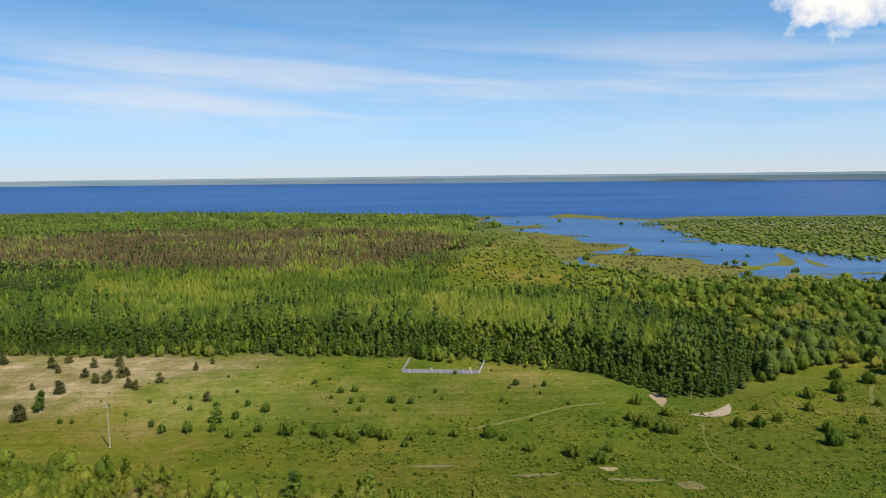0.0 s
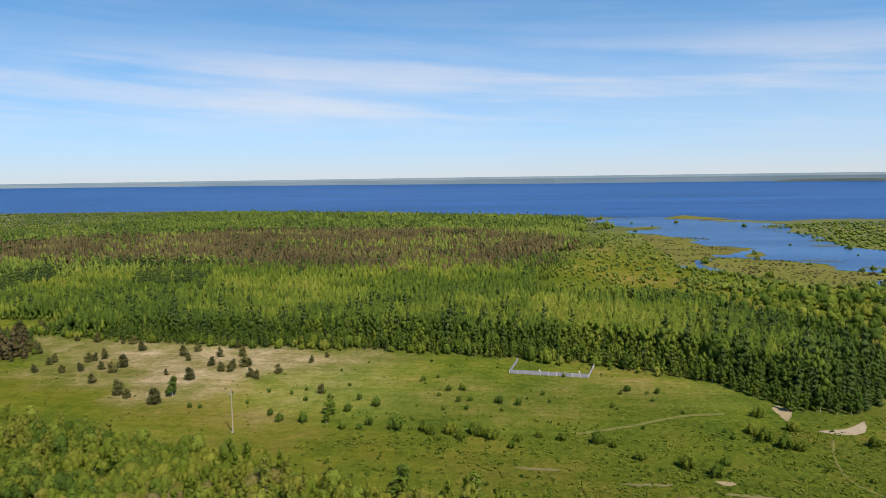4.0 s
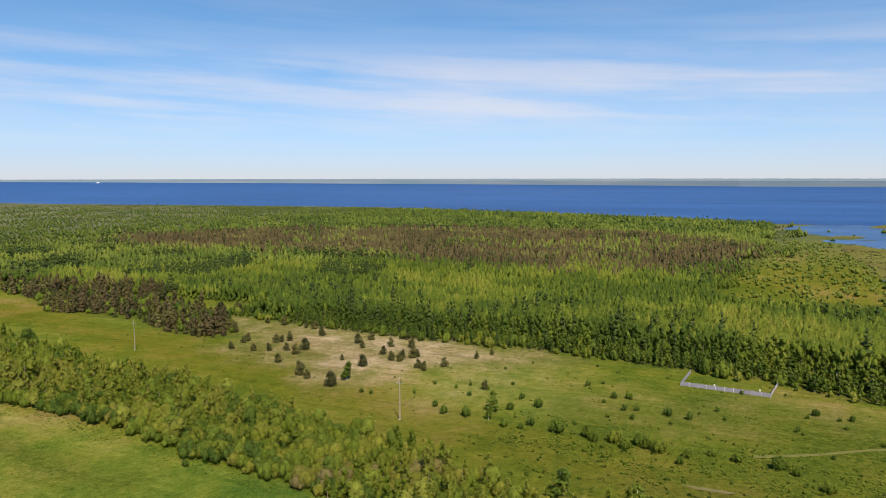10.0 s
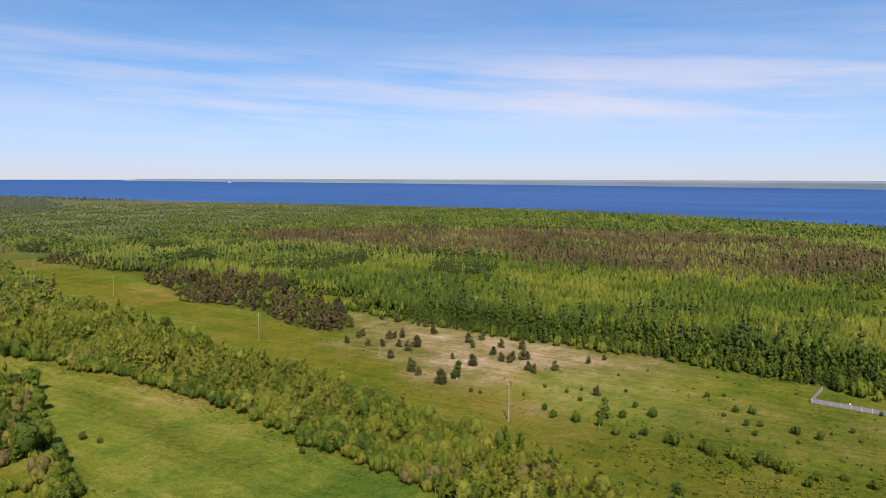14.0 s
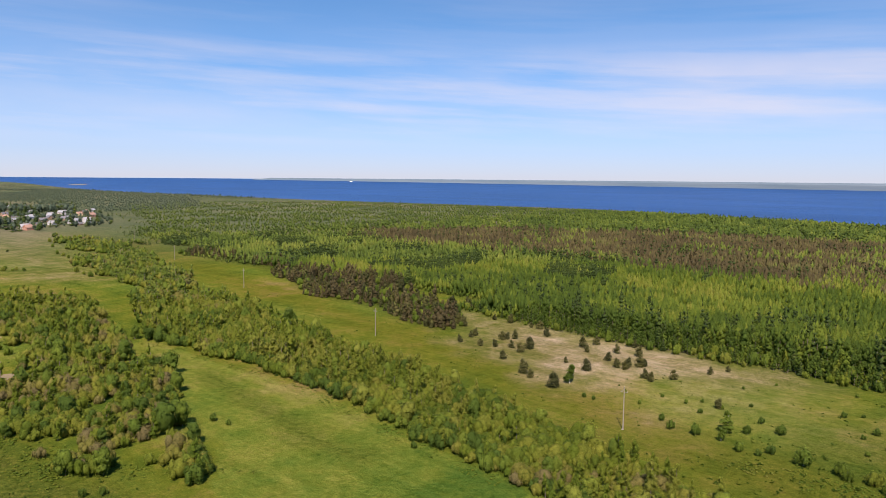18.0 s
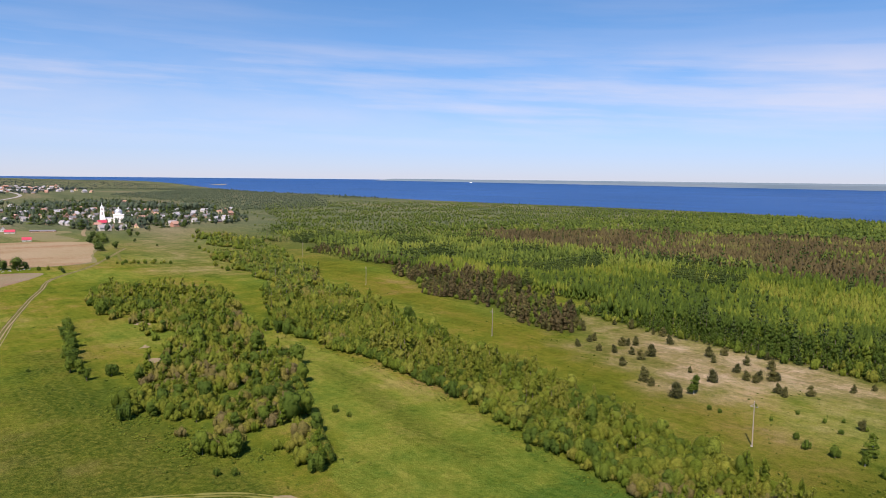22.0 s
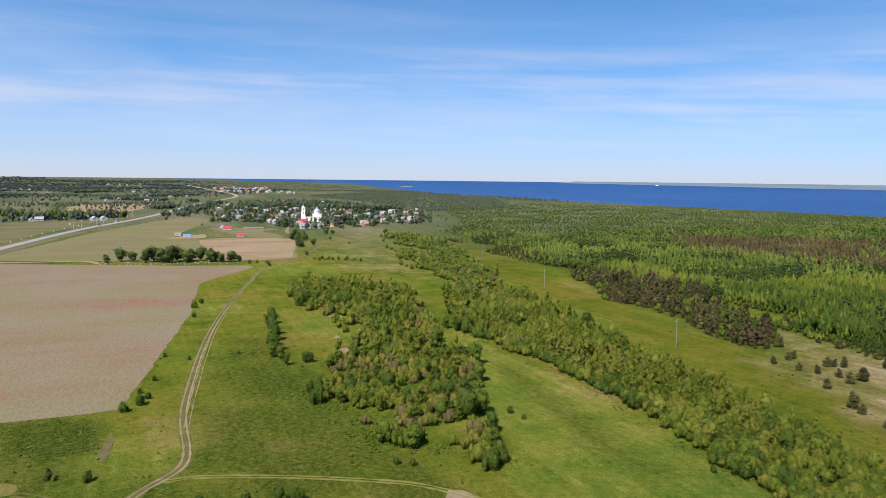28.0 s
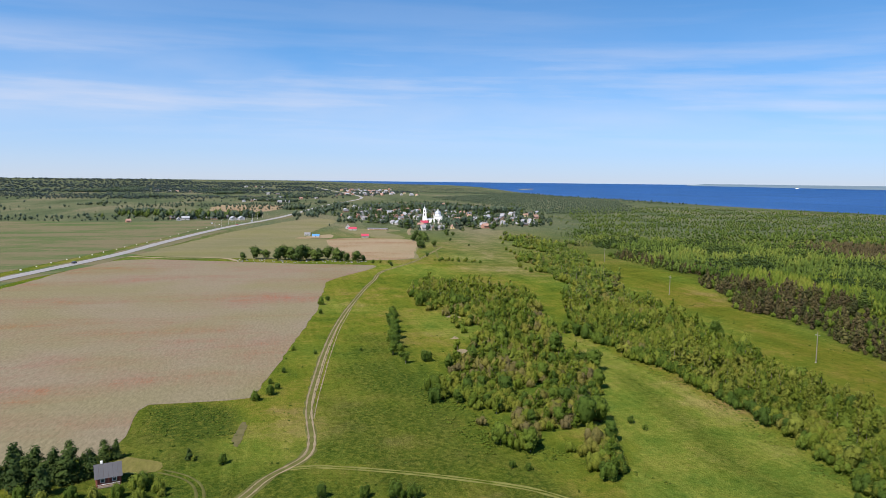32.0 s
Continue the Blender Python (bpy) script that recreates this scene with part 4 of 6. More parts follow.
def build_tree_lines():
    """Rows and clumps of trees round the hamlets, the farm and the highway."""
    rng = np.random.RandomState(14)
    lines = (([(-1106, -265), (-1103, -238)], 10, 6, 5, 8), ([(-1199, -234), (-1233, -200), (-1169, -155)], 26, 6, 6, 11), ([(-1050, -140), (-1032, -106), (-1044, -66), (-1072, -32), (-1100, -14)], 26, 6.5, 7, 13),
             ([(-963, -161), (-968, -142)], 8, 4, 5, 8), ([(-1317, 35), (-1373, 79)], 34, 6, 6, 11), ([(-1013, 49), (-964, 79), (-946, 114)], 20, 5, 5, 8), ([(-766, 32), (-828, 50), (-874, 73)], 12, 8, 3, 5),
             ([(-1651, 105), (-1652, 131)], 20, 7, 8, 12), ([(-1885, -63), (-1708, 67)], 50, 9, 6, 12), ([(-1744, -194), (-1773, -151)], 16, 7, 5, 9), ([(-1519, -363), (-1599, -319)], 30, 8, 5, 8),
             ([(-2032, -396), (-2003, -337)], 40, 9, 6, 11), ([(-2075, -330), (-2199, -290)], 50, 9, 6, 11), ([(-2458, -161), (-2643, -102)], 60, 10, 8, 13), ([(-2082, 45), (-2201, 175)], 90, 10, 7, 12),
             ([(-2688, -640), (-2883, -561), (-3413, -565)], 120, 14, 8, 13), ([(-3156, -312), (-3230, -76)], 130, 14, 8, 14), ([(-1093, 60), (-1569, 165)], 40, 9, 5, 10), ([(-850, 160), (-838, 172)], 9, 4.5, 9, 14), ([(-882, 226), (-862, 234), (-897, 261)], 12, 5, 8, 13), ([(-1250, 300), (-1200, 440)], 60, 8, 10, 15), ([(-1300, 200), (-1420, 330)], 90, 9, 8, 14))
    xs, ys, hs = [], [], []
    for line, wide, gap, low, high in lines:
        for (x0, y0), (x1, y1) in zip(line, line[1:]):
            span = math.hypot(x1 - x0, y1 - y0)
            n = max(3, int(span * wide / gap / gap * 0.8))
            u, v = rng.uniform(-0.05, 1.05, n), rng.normal(0, 0.3, n) * wide
            xs.append(x0 + (x1 - x0) * u - (y1 - y0) / span * v)
            ys.append(y0 + (y1 - y0) * u + (x1 - x0) / span * v)
            hs.append(rng.uniform(low, high, n))
    x, y, h = np.concatenate(xs), np.concatenate(ys), np.concatenate(hs)
    ok = (away(HIGHWAY, x, y, False) > 9) & ~inside(FIELD_FAR, x, y) & ~inside(FIELD_WEST, x, y)
    x, y, h = x[ok], y[ok], h[ok]
    pine = rng.uniform(size=len(x)) < 0.3
    for name, sel, kind, words in (("tree_rows", ~pine, "round", "dark leafy trees in rows round farms and hamlets"), ("spruce_rows", pine, "spruce", "dark spruces in rows round farms and hamlets")):
        stand(name, pack(kind, 18, 0.10, 3, 5, True, 355), x[sel], y[sel], h[sel] * (1.2 if kind == "spruce" else 1), np.full(sel.sum(), 0.95), rng.uniform(0, 0.7, sel.sum()), [HAZED_LEAF if kind == "round" else SPRUCE, BARK], 6, words, "trees")


build_tree_lines()


def build_far_plain():
    """Tree lines and woods on the plain to the west, out to the skyline."""
    rng = np.random.RandomState(9)
    for near, far, gap, leaves, low, high, broad in ((700, 1700, 14, 5, 2, 6.5, 1.0), (1700, 2900, 20, 3, 2.5, 7, 1.4), (2900, 4800, 32, 2, 5, 9, 2.5)):
        poly = [(-4800, -2600), (-300, -900), (-560, -140), (-1130, 0), (-2150, 240), (-3000, 640), (-3500, 1080), (-4050, 1020), (-4700, 880)]
        x, y = grid(poly, gap, near, far, int(near), lambda x, y: np.clip((waves(x * 1.4, y * 0.6, 330, 44) - 0.5) * 3.4 + 1.8 * (waves(x, y, 40, 45) - 0.55) + np.clip((np.hypot(x, y) - 1700) / 1100, 0, 1.5), 0, 1))
        ok = ~inside(FIELD_WEST, x, y) & (away(HIGHWAY, x, y, False) > 18) & ~((np.hypot(x, y) > 4450) & (y > 0.1 * x))
        x, y = x[ok], y[ok]
        n = len(x)
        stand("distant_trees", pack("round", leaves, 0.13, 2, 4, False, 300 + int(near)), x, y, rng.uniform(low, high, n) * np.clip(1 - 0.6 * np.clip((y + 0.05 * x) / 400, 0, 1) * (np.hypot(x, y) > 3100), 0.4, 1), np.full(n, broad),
              np.clip(rng.uniform(0.1, 0.9, n), 0, 1), [HAZED_WOOD if near > 1000 else HAZED_LEAF, BARK], 3, "dark green tree lines across the far plain", "trees")
    # the coast beyond the village, wooded to the headland
    coast = [(-1500, 1060), (-2032, 1085), (-2456, 1050), (-3369, 1150), (-3700, 1120), (-3900, 980), (-3000, 640), (-2700, 880), (-2275, 1012), (-1813, 981)]
    x, y = grid(coast, 22, 0, 4100, 71)
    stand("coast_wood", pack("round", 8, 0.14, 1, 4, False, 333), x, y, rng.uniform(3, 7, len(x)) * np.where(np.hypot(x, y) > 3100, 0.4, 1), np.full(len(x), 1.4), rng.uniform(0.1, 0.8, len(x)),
          [HAZED_LEAF, BARK], 4, "low wood along the far shore", "trees")


build_far_plain()


def far_shore():
    """The opposite bank of the lake, a low wooded rim."""
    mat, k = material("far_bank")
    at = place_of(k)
    # haze over the water is painted into the bank's grey-blue base colour
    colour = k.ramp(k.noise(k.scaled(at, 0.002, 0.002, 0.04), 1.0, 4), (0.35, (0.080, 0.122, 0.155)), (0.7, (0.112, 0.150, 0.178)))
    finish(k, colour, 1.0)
    dark, k = material("far_headland")
    finish(k, k.ramp(k.noise(place_of(k), 0.01, 4), (0.35, (0.035, 0.050, 0.055)), (0.7, (0.055, 0.070, 0.070))), 1.0)

    def rim(name, first, last, paint, level, depth, label):
        rng = random.Random(3)
        bm = bmesh.new()
        previous = None
        for i in range(int((last - first) * 4) + 1):
            deg = first + i * 0.25
            az = radians(deg)
            r = float(np.interp(deg, [-45, 0, 30, 56], [3850, 3850, 4260, 4700])) - depth
            low = 0.1 + float(rise(r))
            end = min(1, (deg - first) / 1.5, (last - deg) / 1.5)
            top = max(low, low + (60 - level * r / 1234 + rng.uniform(-0.5, 0.5) - low) * max(0, end))
            ring = [bm.verts.new((-math.sin(az) * q, math.cos(az) * q, z)) for q, z in ((r, low - 1), (r + 6, low + (top - low) * 0.7), (r + 30, top), (r + 90, low - 1))]
            if previous:
                for j in range(3):
                    bm.faces.new((previous[j], ring[j], ring[j + 1], previous[j + 1]))
            previous = ring
        bmesh.ops.recalc_face_normals(bm, faces=bm.faces)
        tagged(part(name, bm, paint), label, "backdrop", kind="structure")

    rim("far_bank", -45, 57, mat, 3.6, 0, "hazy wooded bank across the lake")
    rim("far_headland", -25.5, -16, dark, 13.0, 60, "dark wooded headland across the lake")


far_shore()

# ---- fields, roads and tracks ----
sheet("field_near", FIELD_NEAR, 0.05, SOIL, 0.6, 5, 2, "pinkish-brown tilled field with sprouting rows", "field")
sheet("field_far", FIELD_FAR, 0.05, CROP, 1.0, 10, 3, "olive field of young crop beside the highway", "field")
sheet("field_bare", FIELD_BARE, 0.10, SOIL_BARE, 1.0, 10, 4, "bare brown field before the village", "field")
sheet("field_west", FIELD_WEST, 0.05, CROP_GREEN, 1.0, 14, 5, "green field beyond the highway", "field")
sheet("sand_patch", SANDPIT, 0.06, SAND, 0.12, 3, 6, "bare pale sand at the wood's edge", "sand")
ribbon("road_verge", HIGHWAY, 24.0, 0.12, CROP_GREEN, 0.15, -3, 2, "rough green verge along the highway", "verge", 12)
sheet("farm_yard", [(-705, 26), (-747, 62), (-712, 64), (-699, 56)], 0.12, SOIL_BARE, 1.0, 5, 81, "bare trodden yard round the sheds", "yard")
sheet("farm_yard", [(-835, 85), (-815, 140), (-790, 148), (-770, 128), (-695, 136), (-690, 112), (-790, 84)], 0.09, CROP, 1.5, 6, 82, "worn grassy yard between the barns", "yard")
sheet("waste_ground", [(-1266, -93), (-1260, -8), (-1515, 40), (-1568, -49), (-1516, -100)], 0.15, SOIL_BARE, 4.0, 14, 83, "brownish waste ground beyond the hamlet", "ground")
sheet("bare_strip", [(-160, -8.6), (-166, -8.2), (-173, -6.6), (-171, -5.6), (-164, -6.2), (-157, -7.4)], 0.07, EARTH, 0.2, 0.8, 84, "bare brown strip at the field's corner", "soil")
ribbon("lane", [(-735, 148), (-790, 158), (-907, 189)], 3.5, 0.14, RUT, 0.2, 0, 85, "pale gravel lane to the church", "track", 6)
ribbon("track", [(-658, 153), (-590, 141), (-516, 126)], 1.8, 0.09, FAINT, 0.3, 0, 86, "faint cart track through grass", "track", 4)
ribbon("road", HIGHWAY, 9.0, 0.35, ASPHALT, 0.0, 0, 1, "pale grey asphalt highway", "road", 12)
ribbon("track_bed", TRACK, 2.6, 0.05, FAINT, 0.3, 0, 5, "trodden strip of grass under a field track", "track", 2.5)
for side in (-0.7, 0.7):
    ribbon("track", TRACK, 0.46, 0.09, RUT, 0.5, side, 7 + int(side), "sandy wheel rut of a field track", "track", 1.7)
for side in (-0.5, 0.6):
    ribbon("track", [(-172, 10.0), (-182.8, 11.4), (-193.1, 12.9), (-212.3, 15.9), (-234.2, 19.4), (-274.6, 26.6), (-300, 32.2), (-322, 37)], 0.28, 0.085, RUT, 0.6, side, 29 + int(side * 2), "narrow sandy side rut of a field track", "track", 1.7)
ribbon("track", BYWAY, 0.6, 0.08, YELLOWED, 0.6, 0.55, 21, "yellowish trodden wheel rut in grass", "track", 2)
ribbon("track", BYWAY, 0.6, 0.08, YELLOWED, 0.6, -0.55, 22, "yellowish trodden wheel rut in grass", "track", 2)
ribbon("footpath", FOOTPATH, 1.3, 0.08, FAINT, 0.3, 0, 23, "faint footpath trodden across the meadow", "path", 2)
ribbon("footpath", [(62.0, 163.0), (58.0, 151.0), (57.0, 140.0), (61.0, 133.0), (66.0, 127.0), (70.0, 123.0)], 0.6, 0.08, FAINT, 0.4, 0, 87, "faint path through rough grass", "path", 2)
ribbon("track", [(105.0, 162.0), (109.0, 172.0), (116.0, 185.0), (128.0, 201.0)], 1.1, 0.08, FAINT, 0.4, 0, 88, "grassy track between willow bushes", "track", 2)
for i, pts in enumerate(([(44.6, 129.4), (48, 129.8), (50, 127.4), (46.3, 126.4), (44.4, 127.8)], [(31, 131.4), (36, 131.9), (43, 130.6), (39, 130), (33, 130.8)], [(13, 133.6), (23, 134.6), (22, 133.4), (15, 132.8)], [(-8, 138.6), (2, 138.9), (1, 138), (-6, 137.8)], [(22, 129.2), (27, 129.6), (26, 128.6)])):
    sheet("bare_patch", pts, 0.07, EARTH, 0.22, 0.8, 89 + i, "bare brownish strip in rough grass", "soil")
ribbon("grove_track", GROVE_TRACK, 4.0, 0.10, RUT, 0.2, 0, 24, "pale gravel lane to the graveyard grove", "track", 5)


def build_tufts():
    """Grass tussocks and weeds over the near meadows."""
    rng = np.random.RandomState(12)
    meadow = [(60, 100), (120, 150), (140, 200), (95, 185), (58, 178), (10, 216), (-60, 228), (-105, 228), (-160, 205), (-330, 212), (-330, 150), (-330, 10),
              (-200, -2), (-150, -30), (-120, -20), (-118, 60), (-70, 104)]
    x, y = grid(meadow, 2.1, 0, 420, 8, lambda x, y: 0.03 + 0.4 * waves(x, y, 12, 19) ** 2 + 0.25 * ((x > -60) & (y < 168)))
    ok = (soft_in(SANDY, x, y, 20) < 0.7) & ~((y < 118 + 0.0 * x) & (y > 62) & (x < -70) & (x > -240)) & ~inside(FIELD_NEAR, x, y) & (away(TRACK, x, y, False) > 2.4)
    x, y = x[ok], y[ok]
    n = len(x)
    blade = []
    for i in range(4):
        r = np.random.RandomState(i)
        v, f = [], []
        for j in range(5):
            a, d = r.uniform(0, 6.28), r.uniform(0.2, 0.8)
            b = np.array([np.cos(a) * d, np.sin(a) * d, -0.05])
            t = np.array([np.cos(a + 1.57), np.sin(a + 1.57), 0]) * 0.55
            v += [b - t, b + t, b + np.array([r.normal(0, 0.2), r.normal(0, 0.2), r.uniform(0.5, 1.0)])]
            f.append((3 * j, 3 * j + 1, 3 * j + 2))
        blade.append((np.array(v), np.array(f), np.zeros(5, int)))
    stand("grass_tufts", blade, x, y, rng.uniform(0.12, 0.38, n) * (1 + 0.5 * ((x > -60) & (y < 168))) * (0.6 + 0.8 * waves(x, y, 25, 23)), np.full(n, 1.5), np.clip(rng.uniform(-0.1, 0.8, n), 0, 1),
          [foliage("grass_blades", [(0.030, 0.062, 0.010), (0.050, 0.085, 0.013), (0.085, 0.108, 0.020)], 0.5), BARK], 2, "tussocks of rough meadow grass", "grass")


build_tufts()


def build_herbs():
    """Knee-high herbs and weeds in clumps on the damp ground and round the thicket."""
    rng = np.random.RandomState(31)
    green = foliage("herb_leaves", [(0.070, 0.118, 0.015), (0.096, 0.138, 0.018), (0.130, 0.154, 0.023), (0.160, 0.160, 0.034)], 0.4)
    damp = [(-60, 148), (-20, 140), (-6, 122), (25, 112), (60, 96), (120, 120), (165, 190), (150, 215), (128, 205), (104, 186), (80, 180), (60, 168), (40, 164), (20, 158), (-20, 158)]
    rough = [(-262, 60), (-222, 40), (-178, 38), (-142, 44), (-118, 52), (-108, 66), (-118, 78), (-140, 62), (-170, 50), (-215, 54)]
    corner = [(-191, -31), (-191, -20), (-186, -8), (-164, -10), (-163, -19), (-171, -30)]
    verge = [(-100, 113), (-130, 118), (-160, 120), (-196, 123), (-220, 120), (-244, 116), (-244, 110), (-190, 115), (-150, 113), (-100, 107), (-66, 102), (-66, 107)]
    for i, (poly, gap, low, high, words) in enumerate(((damp, 1.15, 0.12, 0.36, "lush knee-high herbs on damp ground"), (rough, 1.25, 0.14, 0.4, "rank weeds round the thicket"),
                                                       (corner, 1.1, 0.08, 0.26, "dark weeds in the field's corner"), (verge, 1.2, 0.1, 0.3, "tall weeds along the scrub"))):
        x, y = grid(poly, gap, 0, 420, 90 + i, lambda x, y: np.clip(1.5 * waves(x, y, 9, 94) - 0.2, 0.1, 0.95))
        n = len(x)
        ok = (away(BYWAY, x, y, False) > 1.5) & (away(SANDPIT, x, y) > 1.5) & ~inside(SANDPIT, x, y) & (waves(x, y, 40, 96) > 0.25)
        x, y, n = x[ok], y[ok], ok.sum()
        tint = np.clip(0.35 + 0.7 * (waves(x, y, 14, 95) - 0.5) + rng.uniform(-0.25, 0.25, n), 0, 1)
        stand("herbs", pack("bush", 7, 0.2, 1, 6, False, 700), x, y, rng.uniform(low, high, n), rng.uniform(2.4, 4.4, n), tint, [green, BARK], 33 + i, words, "grass")


build_herbs()

# ---- single trees and bushes ----
def holder(name, label, category, group=""):
    ob = new(name)
    ob.empty_display_size = 0.5
    return tagged(ob, label, category, group)


def tree_kind(name, kind, leaf, bark, label, group, leaves, size, seed, tint, broad=1.0, category="tree", lumps_max=8):
    """One tree of height 1 with a trunk and a crown."""
    top = holder(name, label, category, group)
    v, f, s = plant(kind, seed, leaves, size, lumps_max, False)
    v = v * np.array([broad, broad, 1])
    crown = new("crown", mesh_of("crown", v, f, [leaf], None, np.full(len(v), tint)))
    crown.parent = top
    bm = bmesh.new()
    tall = {"birch": 0.85, "spruce": 0.9, "round": 0.6, "young_pine": 0.7, "bush": 0.35}[kind]
    stem = 0.035 if kind in ("bush", "round") else 0.02
    tube(bm, stem, stem * 0.35, -0.03, tall, 6)
    rng = random.Random(seed)
    for i in range(4):
        m = Matrix.Translation((0, 0, tall * (0.35 + 0.12 * i))) @ Euler((radians(rng.uniform(40, 65)), 0, rng.uniform(0, 6.28))).to_matrix().to_4x4()
        tube(bm, stem * 0.45, stem * 0.12, 0, 0.22, 5, m)
    part("trunk", bm, bark, top)
    return top


def protos_of(name, kind, leaf, bark, label, group, leaves, size, seed, tints, broad=1.0, category="tree", lumps_max=8):
    return [tree_kind(name, kind, leaf, bark, label, group, leaves, size, seed + 7 * i, t, broad, category, lumps_max) for i, t in enumerate(tints)]


def plant_copy(protos, places, seed, tall=1.0):
    """As plant_out, each proto standing once itself and its copies at unit scale."""
    rng = random.Random(seed)
    done = 0
    for i, place in enumerate(places):
        x, y, h = place
        k = h * tall * rng.uniform(0.88, 1.12)
        w = k * rng.uniform(0.9, 1.15)
        p = protos[i % len(protos)]
        m = Matrix.LocRotScale((x, y, float(rise(math.hypot(x, y)))), Euler((0, 0, rng.uniform(0, 6.28))), (w, w, k))
        if i < len(protos):
            done += 1
            p["wait"] = i
        else:
            copy_thing(p, m)
    for i in range(done):
        x, y, h = places[i]
        del protos[i]["wait"]
        protos[i].matrix_basis = Matrix.LocRotScale((x, y, float(rise(math.hypot(x, y)))), Euler((0, 0, rng.uniform(0, 6.28))), (h * tall, h * tall, h * tall))


SAND_PINES = [(-162, 192, 2.6), (-164, 201, 2.4), (-164, 204, 2.9), (-153, 193, 2.5), (-148, 195, 2.6), (-177, 233, 2.2), (-168, 232, 3.4), (-153, 206, 3.0),
              (-152, 208, 2.6), (-143, 198, 2.8), (-150, 210, 3.6), (-137, 195, 3.3), (-137, 201, 4.0), (-136, 184, 3.0), (-157, 231, 2.4), (-153, 231, 2.9),
              (-144, 222, 2.9), (-125, 217, 3.4), (-120, 211, 2.4), (-123, 223, 3.0), (-109, 206, 3.2), (-112, 217, 2.8), (-103, 200, 2.9), (-100, 200, 2.7),
              (-101, 204, 3.0), (-111, 229, 2.4), (-104, 218, 3.2), (-98, 206, 3.5), (-97, 207, 2.7), (-91, 195, 2.8), (-88, 193, 2.6), (-84, 200, 2.6)]
SAND_PINES_NEAR = [(-108, 190, 3.6), (-118, 194, 2.0), (-121, 174, 4.2), (-117, 172, 2.6), (-106, 168, 4.4), (-78, 213, 2.4), (-64, 182, 2.8), (-75, 220, 1.6),
                   (-207, 240, 6.0), (-200, 244, 5.0), (-178, 214, 3.5), (-183, 217, 4.0), (-190, 207, 3.0), (-204, 247, 4.5)]
MEADOW_BUSHES = [(-95, 166, 1.6), (-92, 166, 1.5), (-81, 171, 1.4), (-71, 163, 2.2), (-67, 159, 2.6), (-79, 181, 1.2), (-72, 180, 1.6), (-69, 184, 1.5), (-66, 175, 1.6),
                 (-61, 159, 3.4), (-63, 182, 1.6), (-52, 168, 2.3), (-52, 178, 1.7), (-46, 173, 2.8), (-50, 156, 2.6), (-46, 156, 2.0), (-44, 159, 2.5), (-37, 157, 4.2),
                 (-59, 214, 1.1), (-65, 204, 1.2), (-58, 189, 1.3), (-39, 218, 1.3), (-32, 213, 1.1), (-38, 197, 1.9), (-34, 200, 1.2), (-29, 188, 2.2), (-25, 189, 2.4), (-31, 183, 1.6), (-25, 179, 1.8), (-22, 180, 1.9), (-28, 172, 1.5)]
MEADOW_BUSHES_EAST = [(-22, 173, 1.6), (-14, 179, 2.6), (-9, 178, 2.6), (-13, 173, 1.4), (-3, 187, 1.5), (-1, 181, 1.4), (-7, 183, 1.1), (3, 205, 1.5), (18, 190, 1.8),
                      (20, 193, 2.2), (28, 192, 2.2), (26, 185, 1.4), (25, 191, 1.1), (15, 179, 1.6), (16, 177, 1.1), (32, 176, 1.2), (21, 164, 1.3), (17, 214, 1.2), (14, 208, 1.0)]
HEDGE_BUSHES = [(-30, 157, 3.0), (-28, 155, 2.6), (-24, 156, 3.4), (-21, 153, 2.6), (-18, 156, 3.0), (-16, 155, 3.8), (-14, 154, 3.2), (-8, 153, 2.6), (-9, 149, 2.2), (-3, 156, 2.0),
                (2, 155, 2.2), (10, 154, 3.2), (13, 152, 1.8), (18, 146, 2.8), (27, 143, 3.6), (32, 139, 3.4), (35, 145, 2.0), (50, 176, 3.0), (45, 164, 3.0), (47, 160, 3.4), (50, 156, 3.6),
                (53, 155, 3.0), (55, 167, 2.6), (69, 159, 2.8), (74, 159, 3.4), (80, 162, 3.2), (96, 179, 3.6), (88, 155, 3.0), (85, 147, 4.4), (92, 151, 2.8), (91, 169, 3.0), (106, 183, 4.4)]
HEDGE_BUSHES_MORE = [(119, 191, 3.6), (70, 145, 1.8), (67, 146, 1.6), (112, 195, 3.8), (103, 176, 2.6), (78, 170, 2.0), (61, 140, 1.4), (99, 160, 2.2), (40, 160, 1.3), (110, 172, 2.4)]
LONE_BUSHES = [(-152, 87, 2.4), (-147, 88, 1.8), (-104, 108, 1.8), (-123, 66, 5.2), (-126, 70, 5.0), (-132, 72, 4.0), (-178, 43, 4.8), (-183, 45, 4.0), (-320, 70, 7.5), (-326, 73, 6.5),
               (-331, 24, 4.5), (-309, 22, 2.4), (-220, 50, 4.2), (-190, -4, 3.0), (-194, 0, 3.4), (-199, 2, 2.2), (-244, 8, 2.2), (-237, 15, 1.8), (-342, 28, 2.6), (-205, 0, 2.0), (-216, 4, 2.0),
               (-239, 31, 1.4), (-148, -10, 3.0), (-128, 9, 3.0), (-126, 17, 3.2), (-125, 23, 3.4), (-124, 26, 3.0), (-140, -24, 3.8), (-109, 113, 3.2), (-143, 59, 1.8), (-133, 49, 2.0), (-131, 52, 1.7)]
